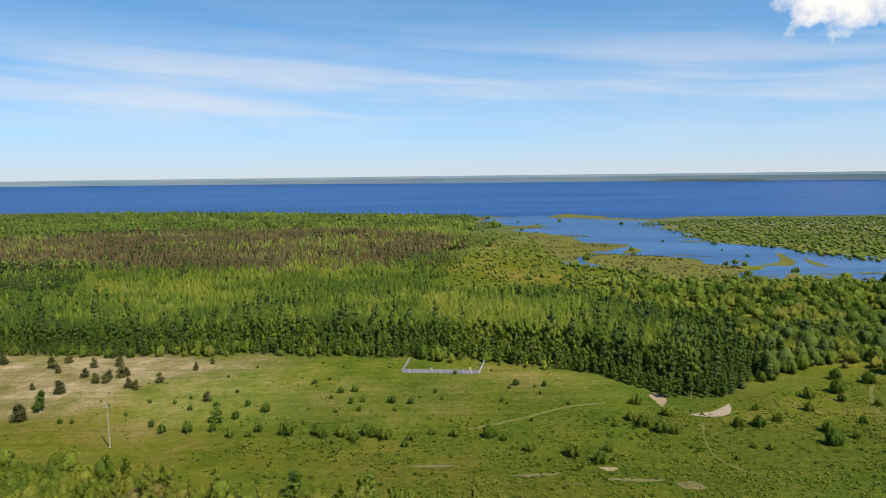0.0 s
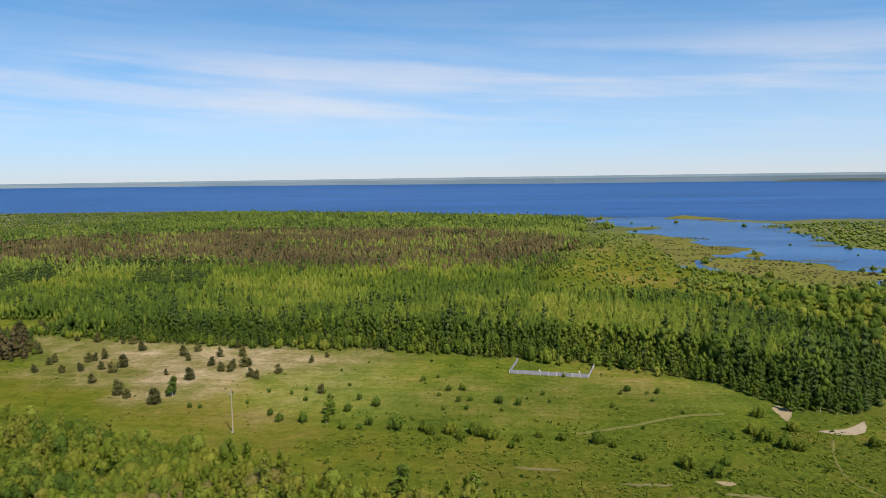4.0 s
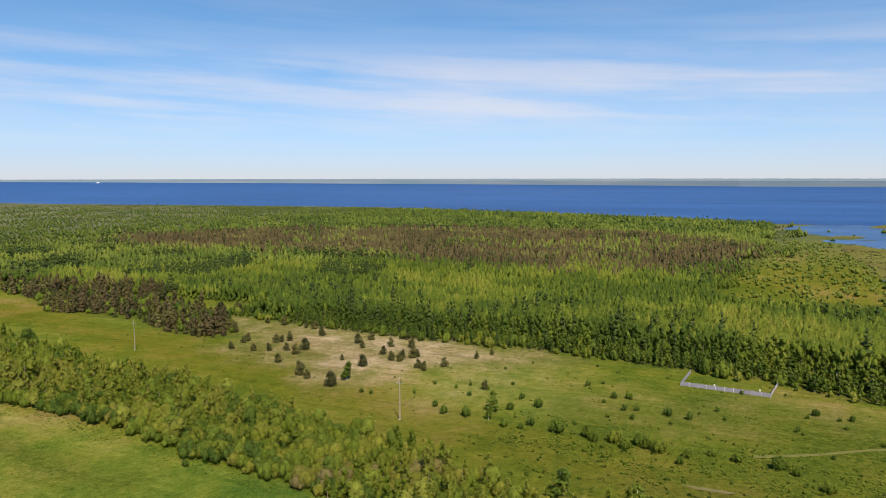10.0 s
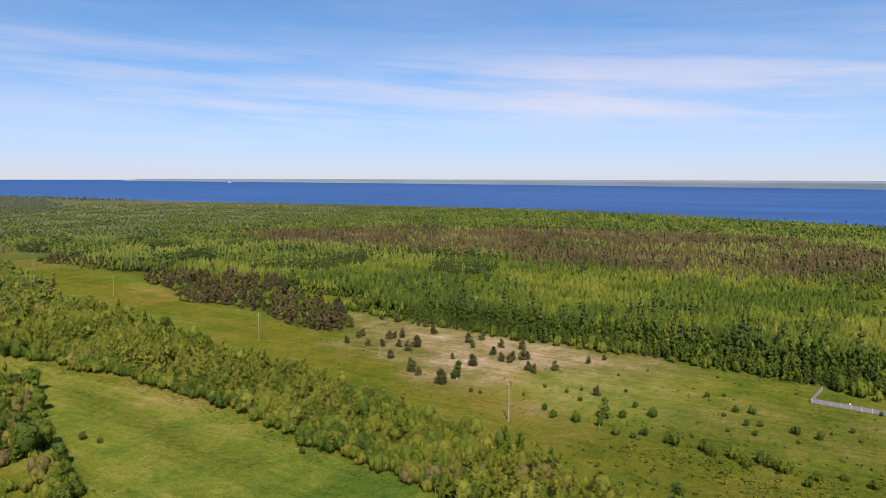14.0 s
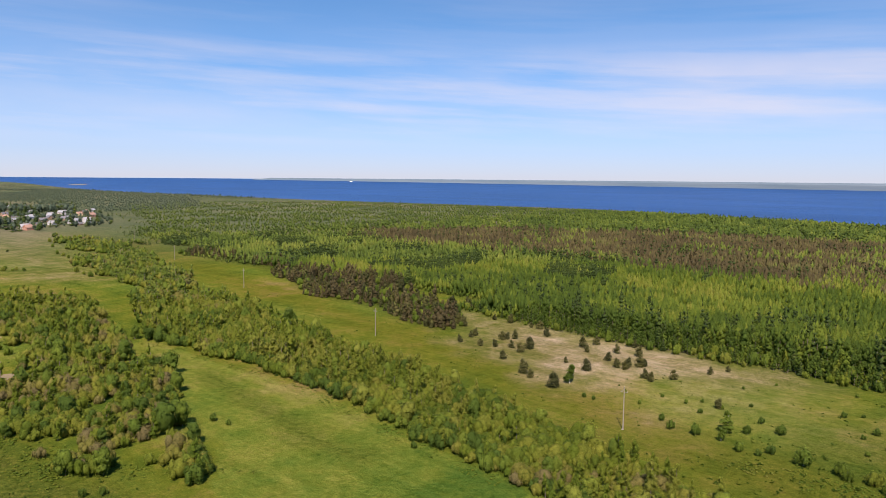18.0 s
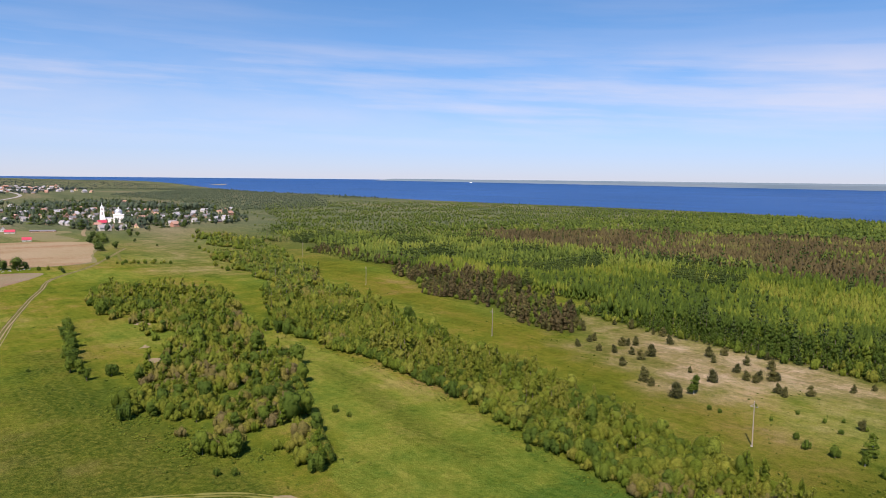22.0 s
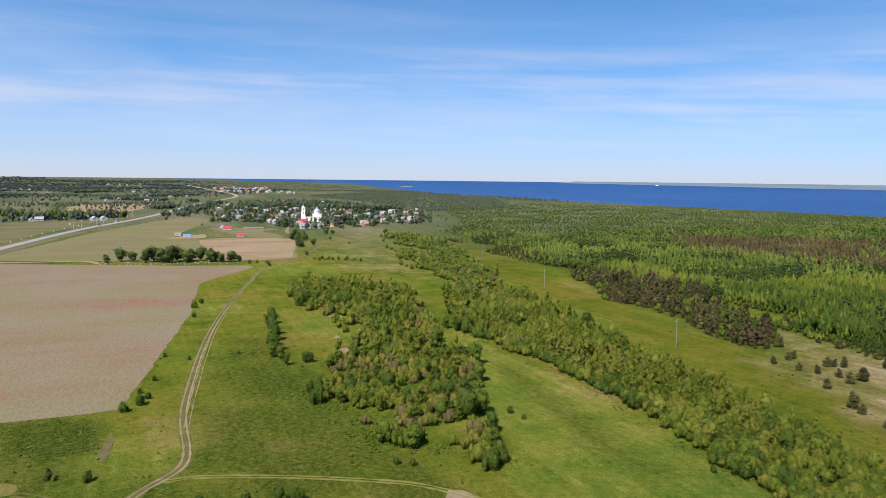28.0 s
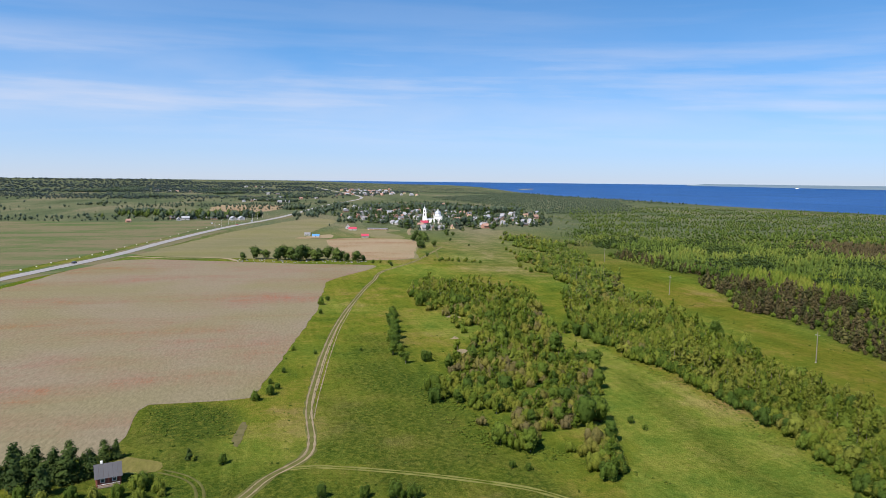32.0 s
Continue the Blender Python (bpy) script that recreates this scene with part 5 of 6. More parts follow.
ROW_TREES = [(-280, 48, 5.5), (-284, 51, 6.0), (-272, 48, 6.0), (-264, 47, 6.5), (-254, 46, 7.0), (-246, 43, 7.0), (-239, 43, 6.5), (-231, 41, 6.0), (-228, 43, 5.0), (-219, 43, 4.0), (-297, 52, 5.0),
             (-204, 94, 6.5), (-200, 96, 7.0), (-198, 99, 7.5), (-251, 113, 6.0), (-245, 115, 6.0), (-246, 120, 6.5), (-247, 124, 6.0), (-246, 128, 5.5), (-230, 166, 9.0)]
GROVE_TREES = [(-525, -18, 6.0), (-527, -9, 10.5), (-526, -2, 8.5), (-517, 7, 10.0), (-520, 12, 11.5), (-516, 16, 11.0), (-511, 22, 12.0), (-514, 27, 11.5), (-510, 32, 11.0), (-516, 36, 9.5),
               (-516, 42, 10.5), (-507, 48, 11.0), (-509, 51, 8.0), (-503, 55, 7.0), (-502, 62, 8.5), (-504, 67, 5.0), (-629, 135, 8.0), (-652, 146, 8.5), (-588, 129, 8.5), (-601, 143, 7.5), (-714, 183, 7.0),
               (-704, 148, 9.0), (-522, 119, 4.0), (-690, 150, 8.5), (-661, 137, 9.0), (-594, 128, 7.0), (-670, 149, 8.5), (-655, 172, 3.0), (-712, 190, 5.0), (-603, 176, 2.5), (-470, 82, 3.0), (-702, 244, 6.0), (-862, 364, 6.5), (-803, 265, 10.0)]
YARD_TREES = [(-149, -50, 6.5), (-147, -46, 6.0), (-149, -42, 6.5), (-140, -42, 6.5), (-145, -39, 7.5), (-147, -36, 6.0), (-151, -36, 5.0), (-155, -34, 5.5), (-156, -32, 5.0), (-143, -47, 6.5), (-151, -55, 7.0), (-147, -60, 7.5), (-150, -46, 6.5), (-153, -40, 6.0), (-146, -52, 6.5), (-152, -50, 7.0), (-144, -43, 5.5), (-152, -17, 3.0)]
YARD_BUSHES = [(-138, -25, 4.2), (-136, -28, 3.4), (-136, -32, 3.2), (-137, -21, 3.0), (-137, -36, 3.4), (-135, -20, 2.2), (-134, -24, 2.8), (-138, -45, 4.0), (-136, -41, 3.5), (-151, -16, 1.2),
               (-490, 72, 3.0), (-489, 77, 3.2), (-485, 83, 3.0), (-499, 125, 3.0), (-495, 129, 3.2), (-494, 136, 3.0), (-496, 143, 3.2), (-485, 146, 2.6), (-497, 119, 2.5), (-491, 121, 3.0), (-492, 126, 2.6), (-492, 131, 3.2), (-489, 135, 2.8), (-486, 139, 3.2), (-482, 143, 2.4), (-478, 148, 2.6), (-667, 228, 4.5), (-620, 214, 3.5), (-562, 197, 4.0), (-545, 195, 3.6), (-530, 193, 3.6), (-480, 178, 3.5), (-450, 168, 4.5), (-436, 167, 3.0), (-424, 166, 4.0)]

plant_copy(protos_of("young_pine", "young_pine", PINE, BARK, "bushy young pine with brownish-green needles on dry sand", "pines on the sandy field", 420, 0.05, 401, (0.0, 0.3, 0.5, 0.7), 1.2), SAND_PINES + SAND_PINES_NEAR, 1)
plant_copy(protos_of("meadow_bush", "bush", BIRCH, BARK, "small round green bush standing in meadow grass", "bushes on the meadow", 180, 0.064, 431, (0.0, 0.15, 0.4, 0.1), 0.8, "bush"), MEADOW_BUSHES + MEADOW_BUSHES_EAST, 2)
plant_copy(protos_of("willow_bush", "bush", WILLOW, BARK, "dense rounded willow bush with dull green leaves", "willow bushes along the hedge", 300, 0.053, 461, (0.05, 0.2, 0.35, 0.12), 0.95, "bush"), HEDGE_BUSHES + HEDGE_BUSHES_MORE, 3)
plant_copy(protos_of("lone_bush", "bush", BIRCH, BARK, "dark green rounded bush standing in tall grass", "lone bushes in the grass", 320, 0.053, 491, (0.0, 0.2, 0.1), 0.85, "bush"), LONE_BUSHES, 4)
plant_copy(protos_of("field_tree", "round", BIRCH, BARK, "dark green leafy tree in a row beside the thicket", "trees in rows", 300, 0.049, 511, (0.0, 0.15, 0.3), 0.8), ROW_TREES, 5)
plant_copy(protos_of("grove_tree", "round", SPRUCE, BARK, "dark broad-crowned tree standing among graves and fields", "trees of the graveyard grove", 200, 0.06, 531, (0.2, 0.5, 0.8), 1.0), GROVE_TREES, 6, 1.0)
plant_copy(protos_of("yard_tree", "young_pine", SPRUCE, BARK, "dark pine sheltering the log cabin", "trees round the cabin", 420, 0.05, 551, (0.0, 0.3, 0.1), 1.05), YARD_TREES, 7, 0.84)
plant_copy(protos_of("yard_bush", "bush", BIRCH, BARK, "light green garden bush near the cabin", "bushes round the cabin", 320, 0.05, 571, (0.6, 0.2, 0.9), 0.8, "bush"), YARD_BUSHES, 8)
plant_copy(protos_of("birch_tree", "birch", BIRCH, PALE_BARK, "slender birch with pale trunk on the meadow", "birches on the meadow", 320, 0.04, 591, (0.2, 0.4), 1.5), [(-105, 175, 6.2), (-56, 166, 5.6), (-55, 159, 3.4), (-120, 122, 7.0), (-28, 121, 7.5), (-14, 119, 8.0), (10, 113, 6.0)], 9)


# ---- power line ----
def build_pole():
    top = holder("power_pole", "slim grey concrete power pole with a steel crossarm", "pole", "poles of the power line")
    bm = bmesh.new()
    slab(bm, -0.14, 0.14, -0.11, 0.11, -0.4, 10.4, None, 0.03)
    for v in bm.verts:
        if v.co.z > 5:
            v.co.x *= 0.62
            v.co.y *= 0.62
    part("shaft", bm, plain("tan_concrete", (0.17, 0.15, 0.115), 0.9, 0.2), top)
    bm = slab(bmesh.new(), -0.8, 0.8, -0.04, 0.04, 9.2, 9.28)
    slab(bm, -0.05, 0.05, -0.05, 0.05, 0, 1.1, Matrix.Translation((-0.7, 0, 9.3)) @ Euler((0, radians(48), 0)).to_matrix().to_4x4())
    part("crossarm", bm, plain("galvanised_steel", (0.16, 0.16, 0.16), 0.6, 0.15, 3, 0.3), top)
    white = plain("porcelain", (0.30, 0.28, 0.25), 0.3, 0.1)
    for x, z in ((-0.72, 9.28), (0.72, 9.28), (0, 10.4)):
        bm = tube(bmesh.new(), 0.05, 0.07, z, z + 0.14, 8)
        tube(bm, 0.03, 0.03, z + 0.14, z + 0.22, 8)
        bmesh.ops.translate(bm, verts=bm.verts, vec=(x, 0, 0))
        part("insulator", bm, white, top)
    part("footing", slab(bmesh.new(), -0.4, 0.16, -0.2, 0.2, -0.2, 0.10, None, 0.04), CONCRETE, top)
    return top


pole_one = build_pole()
for x, y in ((-192, 178), (-327, 207), (-470, 242), (-620, 282)):
    copy_thing(pole_one, pose(x, y, 0, 0, 0, 15))
pole_one.matrix_basis = pose(-75.3, 150.6, 0, 0, 0, 18)


# ---- fenced plot at the wood's edge ----
WALLS_PALE = plain("faded_white_paint", (0.42, 0.42, 0.41), 0.7, 0.1)


def build_fence():
    sheet_metal = plain("grey_profiled_steel", (0.150, 0.155, 0.185), 0.7, 0.12, 1.0, 0.0)
    post_steel = plain("grey_post", (0.42, 0.42, 0.42), 0.6)
    top = holder("fence", "low grey profiled steel fence round a grassy plot", "fence")
    corners = [Vector((-13.2, 207)), Vector((10.2, 204.8)), Vector((12.6, 217.5)), Vector((-11.4, 221.5))]
    for i, (a, b) in enumerate(zip(corners, corners[1:] + corners[:1])):
        if i == 2:
            continue
        n = max(2, round((b - a).length / 2.4))
        turn = math.atan2(b.y - a.y, b.x - a.x)
        w = (b - a).length / n
        for j in range(n + 1):
            p = a.lerp(b, j / n)
            part("post", slab(bmesh.new(), -0.04, 0.04, -0.04, 0.04, -0.2, 1.35, Matrix.Translation((p.x, p.y, 0)) @ Euler((0, 0, turn)).to_matrix().to_4x4()), post_steel, top)
            if j == n:
                continue
            bm = bmesh.new()
            m = Matrix.Translation((p.x, p.y, 0)) @ Euler((0, 0, turn)).to_matrix().to_4x4()
            ribs = 16
            cols = []
            for q in range(ribs + 1):
                x, y = 0.05 + (w - 0.1) * q / ribs, 0.05 + (0.02 if q // 2 % 2 else 0.0)
                cols.append([bm.verts.new(m @ Vector((x, y + t, z))) for t in (0, 0.006) for z in (0.06, 1.25)])
            for c, d in zip(cols, cols[1:]):
                bm.faces.new((c[0], d[0], d[1], c[1]))
                bm.faces.new((c[2], c[3], d[3], d[2]))
                bm.faces.new((c[1], d[1], d[3], c[3]))
            part("panel", bm, sheet_metal, top)
    for x, y in ((-4.2, 207.6), (7.6, 207.2)):
        board = holder("marker_post", "white painted marker post inside the fenced plot", "sign", "markers in the fenced plot")
        part("post", slab(bmesh.new(), -0.05, 0.05, -0.05, 0.05, -0.2, 1.2), WHITE_PAINT, board)
        part("plate", slab(bmesh.new(), -0.22, 0.22, -0.08, -0.05, 0.95, 1.35, None, 0.01), WALLS_PALE, board)
        board.matrix_basis = pose(x, y, 0, 0, 0, 4)


build_fence()


# ---- buildings ----
PANE = plain("dark_window_glass", (0.03, 0.04, 0.05), 0.1, 0.1)
WALLS = {"white": plain("whitewash", (0.33, 0.33, 0.32), 0.85, 0.1), "grey": plain("grey_boards", (0.36, 0.34, 0.31), 0.9, 0.2), "brown": plain("brown_logs", (0.20, 0.13, 0.08), 0.85, 0.2),
         "yellow": plain("yellow_boards", (0.50, 0.40, 0.20), 0.85, 0.15), "brick": plain("red_brick", (0.33, 0.16, 0.11), 0.9, 0.2), "green": plain("green_boards", (0.22, 0.30, 0.20), 0.85, 0.15)}
ROOFS = {"slate": plain("grey_slate_roof", (0.20, 0.20, 0.21), 0.8, 0.15), "red": plain("red_metal_roof", (0.34, 0.035, 0.06), 0.45, 0.12), "rust": plain("rusty_roof", (0.27, 0.16, 0.12), 0.8, 0.2),
         "blue": plain("blue_metal_roof", (0.06, 0.22, 0.55), 0.45, 0.1), "pale": plain("pale_zinc_roof", (0.24, 0.25, 0.27), 0.5, 0.1), "dark": plain("dark_felt_roof", (0.10, 0.10, 0.11), 0.85, 0.15)}


def build_house(name, wide, deep, wall_high, roof_high, wall, roof, label, group="", windows=3, chimney=True, category="house"):
    """A gabled house: x along the ridge."""
    top = holder(name, label, category, group)
    a, b = wide / 2, deep / 2
    bm = bmesh.new()
    rows = [[bm.verts.new((sx * a, y, z)) for y, z in ((-b, -0.3), (-b, wall_high), (0, wall_high + roof_high), (b, wall_high), (b, -0.3))] for sx in (-1, 1)]
    bm.faces.new(rows[0])
    bm.faces.new(rows[1][::-1])
    for j in range(5):
        bm.faces.new((rows[0][j], rows[1][j], rows[1][(j + 1) % 5], rows[0][(j + 1) % 5]))
    bmesh.ops.recalc_face_normals(bm, faces=bm.faces)
    part("wall", bm, WALLS[wall], top)
    run = math.hypot(b, roof_high)
    tilt = math.atan2(roof_high, b)
    for side in (-1, 1):
        m = Matrix.Translation((0, 0, wall_high + roof_high + 0.06)) @ Euler((side * tilt, 0, 0)).to_matrix().to_4x4()
        y0, y1 = (-run - 0.45, 0.03) if side > 0 else (-0.03, run + 0.45)
        part("roof_slope", slab(bmesh.new(), -a - 0.4, a + 0.4, y0, y1, 0, 0.12, m, 0.02), ROOFS[roof], top)
    for side in (-1, 1):
        for i in range(windows):
            x = -a + wide * (i + 0.5) / windows
            win = part("window", slab(bmesh.new(), x - 0.45, x + 0.45, side * b - 0.05, side * b + 0.05, wall_high * 0.38, wall_high * 0.38 + 1.1), WHITE_PAINT, top)
            part("pane", slab(bmesh.new(), x - 0.36, x + 0.36, side * b - 0.07, side * b + 0.07, wall_high * 0.38 + 0.09, wall_high * 0.38 + 1.0), PANE, win)
    for side in (-1, 1):
        win = part("gable_window", slab(bmesh.new(), side * a - 0.05, side * a + 0.05, -0.5, 0.5, wall_high * 0.5, wall_high * 0.5 + 1.1), WHITE_PAINT, top)
        part("pane", slab(bmesh.new(), side * a - 0.07, side * a + 0.07, -0.4, 0.4, wall_high * 0.5 + 0.1, wall_high * 0.5 + 1.0), PANE, win)
    part("door", slab(bmesh.new(), -0.45, 0.45, -b - 0.06, -b + 0.04, 0, 2.0), DARK_WOOD, top)
    if chimney:
        part("chimney", slab(bmesh.new(), a * 0.3, a * 0.3 + 0.6, -0.3, 0.3, wall_high + roof_high * 0.6, wall_high + roof_high + 0.9, None, 0.03), WALLS["brick"], top)
    return top


HAMLET = "houses of the village"
kinds = [build_house("house", 9, 7, 3.0, 2.8, "white", "slate", "whitewashed village house with grey slate roof", HAMLET),
         build_house("house", 10, 7, 2.9, 3.0, "brown", "dark", "brown log house with dark felt roof", HAMLET),
         build_house("house", 8, 7, 3.2, 2.6, "yellow", "rust", "yellow boarded house with rusty tin roof", HAMLET),
         build_house("house", 11, 8, 3.0, 3.0, "grey", "pale", "grey boarded house with bright zinc roof", HAMLET),
         build_house("house", 9, 8, 3.6, 3.2, "brick", "rust", "red brick house with rusty roof", HAMLET),
         build_house("house", 8, 6, 2.8, 2.4, "white", "pale", "white cottage with pale zinc roof", HAMLET)]
VILLAGE_HOUSES = [(-1155, 151), (-1275, 182), (-1055, 159), (-1172, 201), (-1038, 187), (-1135, 217), (-942, 190), (-1208, 310), (-1049, 282), (-1295, 360), (-1131, 329), (-1002, 303),
                  (-846, 264), (-1167, 373), (-973, 322), (-1044, 360), (-1128, 404), (-998, 369), (-1075, 409), (-930, 363), (-1164, 462), (-1233, 133), (-1421, 172), (-1482, 367),
                  (-865, 285), (-892, 330), (-960, 262), (-985, 240), (-1010, 215), (-880, 345), (-1090, 250), (-1230, 260), (-1180, 270), (-1272, 137), (-1351, 165), (-1185, 162), (-1002, 135), (-1023, 168), (-1230, 221), (-973, 181), (-898, 165), (-1100, 214), (-1192, 246), (-1173, 313), (-1152, 323), (-916, 274),
                  (-856, 269), (-1026, 327), (-956, 320), (-1003, 344), (-1145, 418), (-1110, 430), (-1141, 445), (-927, 350), (-1012, 259), (-995, 200), (-911, 161), (-890, 308), (-1060, 230), (-1320, 240), (-1390, 290), (-1060, 310)]
HIGHWAY_HOUSES = [(-973, -175), (-1034, -128), (-1006, -117), (-1018, -110), (-1040, -101), (-1057, -88), (-1027, -73), (-1010, -47), (-1012, -36), (-1050, -60), (-1070, -115), (-1750, -55), (-1778, -38), (-1713, 28), (-1714, 46), (-1800, 0), (-1840, -30), (-2067, 37), (-1974, 90), (-2034, 136)]
FAR_HOUSES = [(-2894, -414), (-2908, -369), (-2778, -327), (-2860, -289), (-2417, 34), (-3768, -60), (-3715, -22), (-3755, -107), (-3248, 262), (-3266, 334), (-3163, 358), (-3281, 398), (-3181, 430), (-3191, 476), (-3129, 519), (-2937, 512), (-2496, 471), (-2445, 497), (-2393, 507),
              (-3271, 515), (-3392, 430), (-3515, 379), (-3905, 264), (-3050, 470), (-2990, 440), (-2880, 480), (-2780, 490), (-2650, 470), (-2581, 525), (-2820, 430), (-3100, 400), (-2690, 520), (-2540, 440), (-2491, 3)]
rng_house = random.Random(21)
for i, (x, y) in enumerate(VILLAGE_HOUSES + HIGHWAY_HOUSES + FAR_HOUSES):
    far_up = 1.25 if x < -2300 else 0.9
    z = float(rise(math.hypot(x, y)))
    far_up = 0.65 if x == -973 else far_up
    m = Matrix.LocRotScale((x, y, z), Euler((0, 0, radians(rng_house.choice((15, 105)) + rng_house.uniform(-15, 15)))), (far_up, far_up, far_up))
    if i < len(kinds):
        continue
    copy_thing(kinds[rng_house.choice((0, 1, 2, 3, 4, 5, 1, 3))], m)
placed = [tuple(p) for p in VILLAGE_HOUSES]
while len(placed) < len(VILLAGE_HOUSES) + 95:
    x, y = rng_house.uniform(-1560, -800), rng_house.uniform(115, 465)
    if inside(VILLAGE, x, y) and min(math.hypot(x - a, y - b) for a, b in placed) > 17 and math.hypot(x + 924, y - 219) > 34:
        placed.append((x, y))
        k = rng_house.uniform(0.6, 0.9)
        copy_thing(kinds[rng_house.choice((1, 1, 2, 3, 4, 1, 4, 0))], Matrix.LocRotScale((x, y, 0), Euler((0, 0, radians(rng_house.choice((15, 105)) + rng_house.uniform(-15, 15)))), (k, k, k)))
for i in range(46):
    x, y = -2350 - 1100 * (i / 46) + rng_house.uniform(-40, 40), 300 + 190 * (i / 46) + rng_house.uniform(-90, 110)
    k = rng_house.uniform(0.8, 1.2)
    copy_thing(kinds[rng_house.choice((1, 3, 4, 4, 2, 1))], Matrix.LocRotScale((x, y, float(rise(math.hypot(x, y)))), Euler((0, 0, rng_house.uniform(0, 3.1))), (k, k, k)))
for i, ob in enumerate(kinds):
    x, y = VILLAGE_HOUSES[i]
    ob.matrix_basis = pose(x, y, 0, 0, 0, 15 + 90 * (i % 2))

build_house("barn", 14, 9, 2.6, 3.2, "grey", "red", "long low barn with bright red metal roof", "farm sheds before the village", 3, False, "barn").matrix_basis = pose(-806, 95, 0, 0, 0, 78) @ Matrix.Scale(0.65, 4)
build_house("barn", 11, 9, 2.4, 3.0, "grey", "red", "small barn with crimson metal roof", "farm sheds before the village", 2, False, "barn").matrix_basis = pose(-708, 96, 0, 0, 0, 82) @ Matrix.Scale(0.65, 4)
build_house("shed", 9, 7, 2.4, 1.6, "white", "blue", "white shed with bright blue metal roof", "farm sheds before the village", 2, False, "shed").matrix_basis = pose(-716, 47, 0, 0, 0, 80) @ Matrix.Scale(0.75, 4)
build_house("shed", 8, 7, 2.6, 1.2, "white", "slate", "white block-built shed with flat grey roof", "farm sheds before the village", 2, False, "shed").matrix_basis = pose(-740, 40, 0, 0, 0, 80) @ Matrix.Scale(0.75, 4)
build_house("barn", 38, 7, 2.4, 1.6, "brown", "dark", "very long low cattle barn with dark roof", "farm sheds before the village", 8, False, "barn").matrix_basis = pose(-806, 124, 0, 0, 0, 68) @ Matrix.Scale(0.62, 4)
build_house("house", 7, 6, 3.0, 3.6, "white", "pale", "narrow white gabled house by the barns", "farm sheds before the village").matrix_basis = pose(-832, 92, 0, 0, 0, 170) @ Matrix.Scale(0.75, 4)
build_house("house", 14, 10, 4.5, 4.0, "white", "red", "large white house with red metal roof near the church", HAMLET).matrix_basis = pose(-880, 196, 0, 0, 0, 100) @ Matrix.Scale(0.75, 4)
build_house("house", 12, 9, 3.4, 3.0, "grey", "slate", "grey boarded house at the village edge", HAMLET).matrix_basis = pose(-800, 180, 0, 0, 0, 100)
build_house("house", 10, 8, 3.0, 2.6, "grey", "slate", "low grey house at the village edge", HAMLET).matrix_basis = pose(-800, 197, 0, 0, 0, 95)


def build_church():
    top = holder("church", "white plastered church with grey dome and bell tower", "church")
    white, zinc = plain("church_plaster", (0.66, 0.66, 0.64), 0.85, 0.06), plain("grey_zinc_dome", (0.34, 0.37, 0.40), 0.45, 0.12, 0.4, 0.3)
    part("nave", slab(bmesh.new(), -6.5, 6.5, -6.5, 6.5, -0.5, 11, None, 0.1), white, top)
    part("cornice", slab(bmesh.new(), -6.9, 6.9, -6.9, 6.9, 10.6, 11.2, None, 0.08), white, top)
    part("refectory", slab(bmesh.new(), -4.5, 4.5, -17, -6.6, -0.5, 6.5, None, 0.1), white, top)
    part("refectory_roof", slab(bmesh.new(), -4.9, 4.9, -17.2, -6.6, 6.55, 7.1, None, 0.2), zinc, top)
    apse = tube(bmesh.new(), 4, 4, -0.5, 8, 14)
    bmesh.ops.translate(apse, verts=apse.verts, vec=(0, 7.5, 0))
    part("apse", apse, white, top)
    part("drum", tube(bmesh.new(), 4.6, 4.6, 11.2, 14.4, 16), white, top)
    dome = bmesh.new()
    bmesh.ops.create_uvsphere(dome, u_segments=20, v_segments=12, radius=5.0, matrix=Matrix.Translation((0, 0, 14.3)))
    bmesh.ops.delete(dome, geom=[v for v in dome.verts if v.co.z < 14.2], context="VERTS")
    part("dome", dome, zinc, top, "", True)
    part("lantern", tube(bmesh.new(), 0.8, 0.8, 19.0, 20.8, 10), white, top)
    part("lantern_cap", tube(bmesh.new(), 1.0, 0.05, 20.8, 22.2, 10), zinc, top)
    cross = slab(bmesh.new(), -0.07, 0.07, -0.07, 0.07, 22.1, 24.0)
    slab(cross, -0.07, 0.07, -0.5, 0.5, 23.1, 23.25)
    part("cross", cross, plain("gilded_metal", (0.6, 0.45, 0.15), 0.35, 0.1, 2, 0.8), top)
    for i in range(3):
        for side in (-1, 1):
            x = -4 + 4 * i
            part("arched_window", slab(bmesh.new(), x - 0.6, x + 0.6, side * 6.5 - 0.05, side * 6.5 + 0.05, 3.5, 7.0, None, 0.02), PANE, top)
            part("arched_window", slab(bmesh.new(), side * 6.5 - 0.05, side * 6.5 + 0.05, x - 0.6, x + 0.6, 3.5, 7.0, None, 0.02), PANE, top)
    z = 0
    tower = part("bell_tower", slab(bmesh.new(), -3.2, 3.2, -23.4, -17, -0.5, 10, None, 0.1), white, top)
    for r, z0, z1 in ((2.7, 10, 16), (2.2, 16, 21)):
        part("tier", slab(bmesh.new(), -r, r, -20.2 - r, -20.2 + r, z0, z1, None, 0.08), white, tower)
        for sx, sy in ((1, 0), (-1, 0), (0, 1), (0, -1)):
            part("belfry_opening", slab(bmesh.new(), sx * r - 0.6 * (sx == 0) - 0.04, sx * r + 0.6 * (sx == 0) + 0.04, -20.2 + sy * r - 0.6 * (sy == 0) - 0.04, -20.2 + sy * r + 0.6 * (sy == 0) + 0.04, z0 + 1.2, z1 - 1.2), PANE, tower)
    cap = tube(bmesh.new(), 2.4, 0.5, 21, 24, 8)
    tube(cap, 0.5, 0.04, 24, 29, 8)
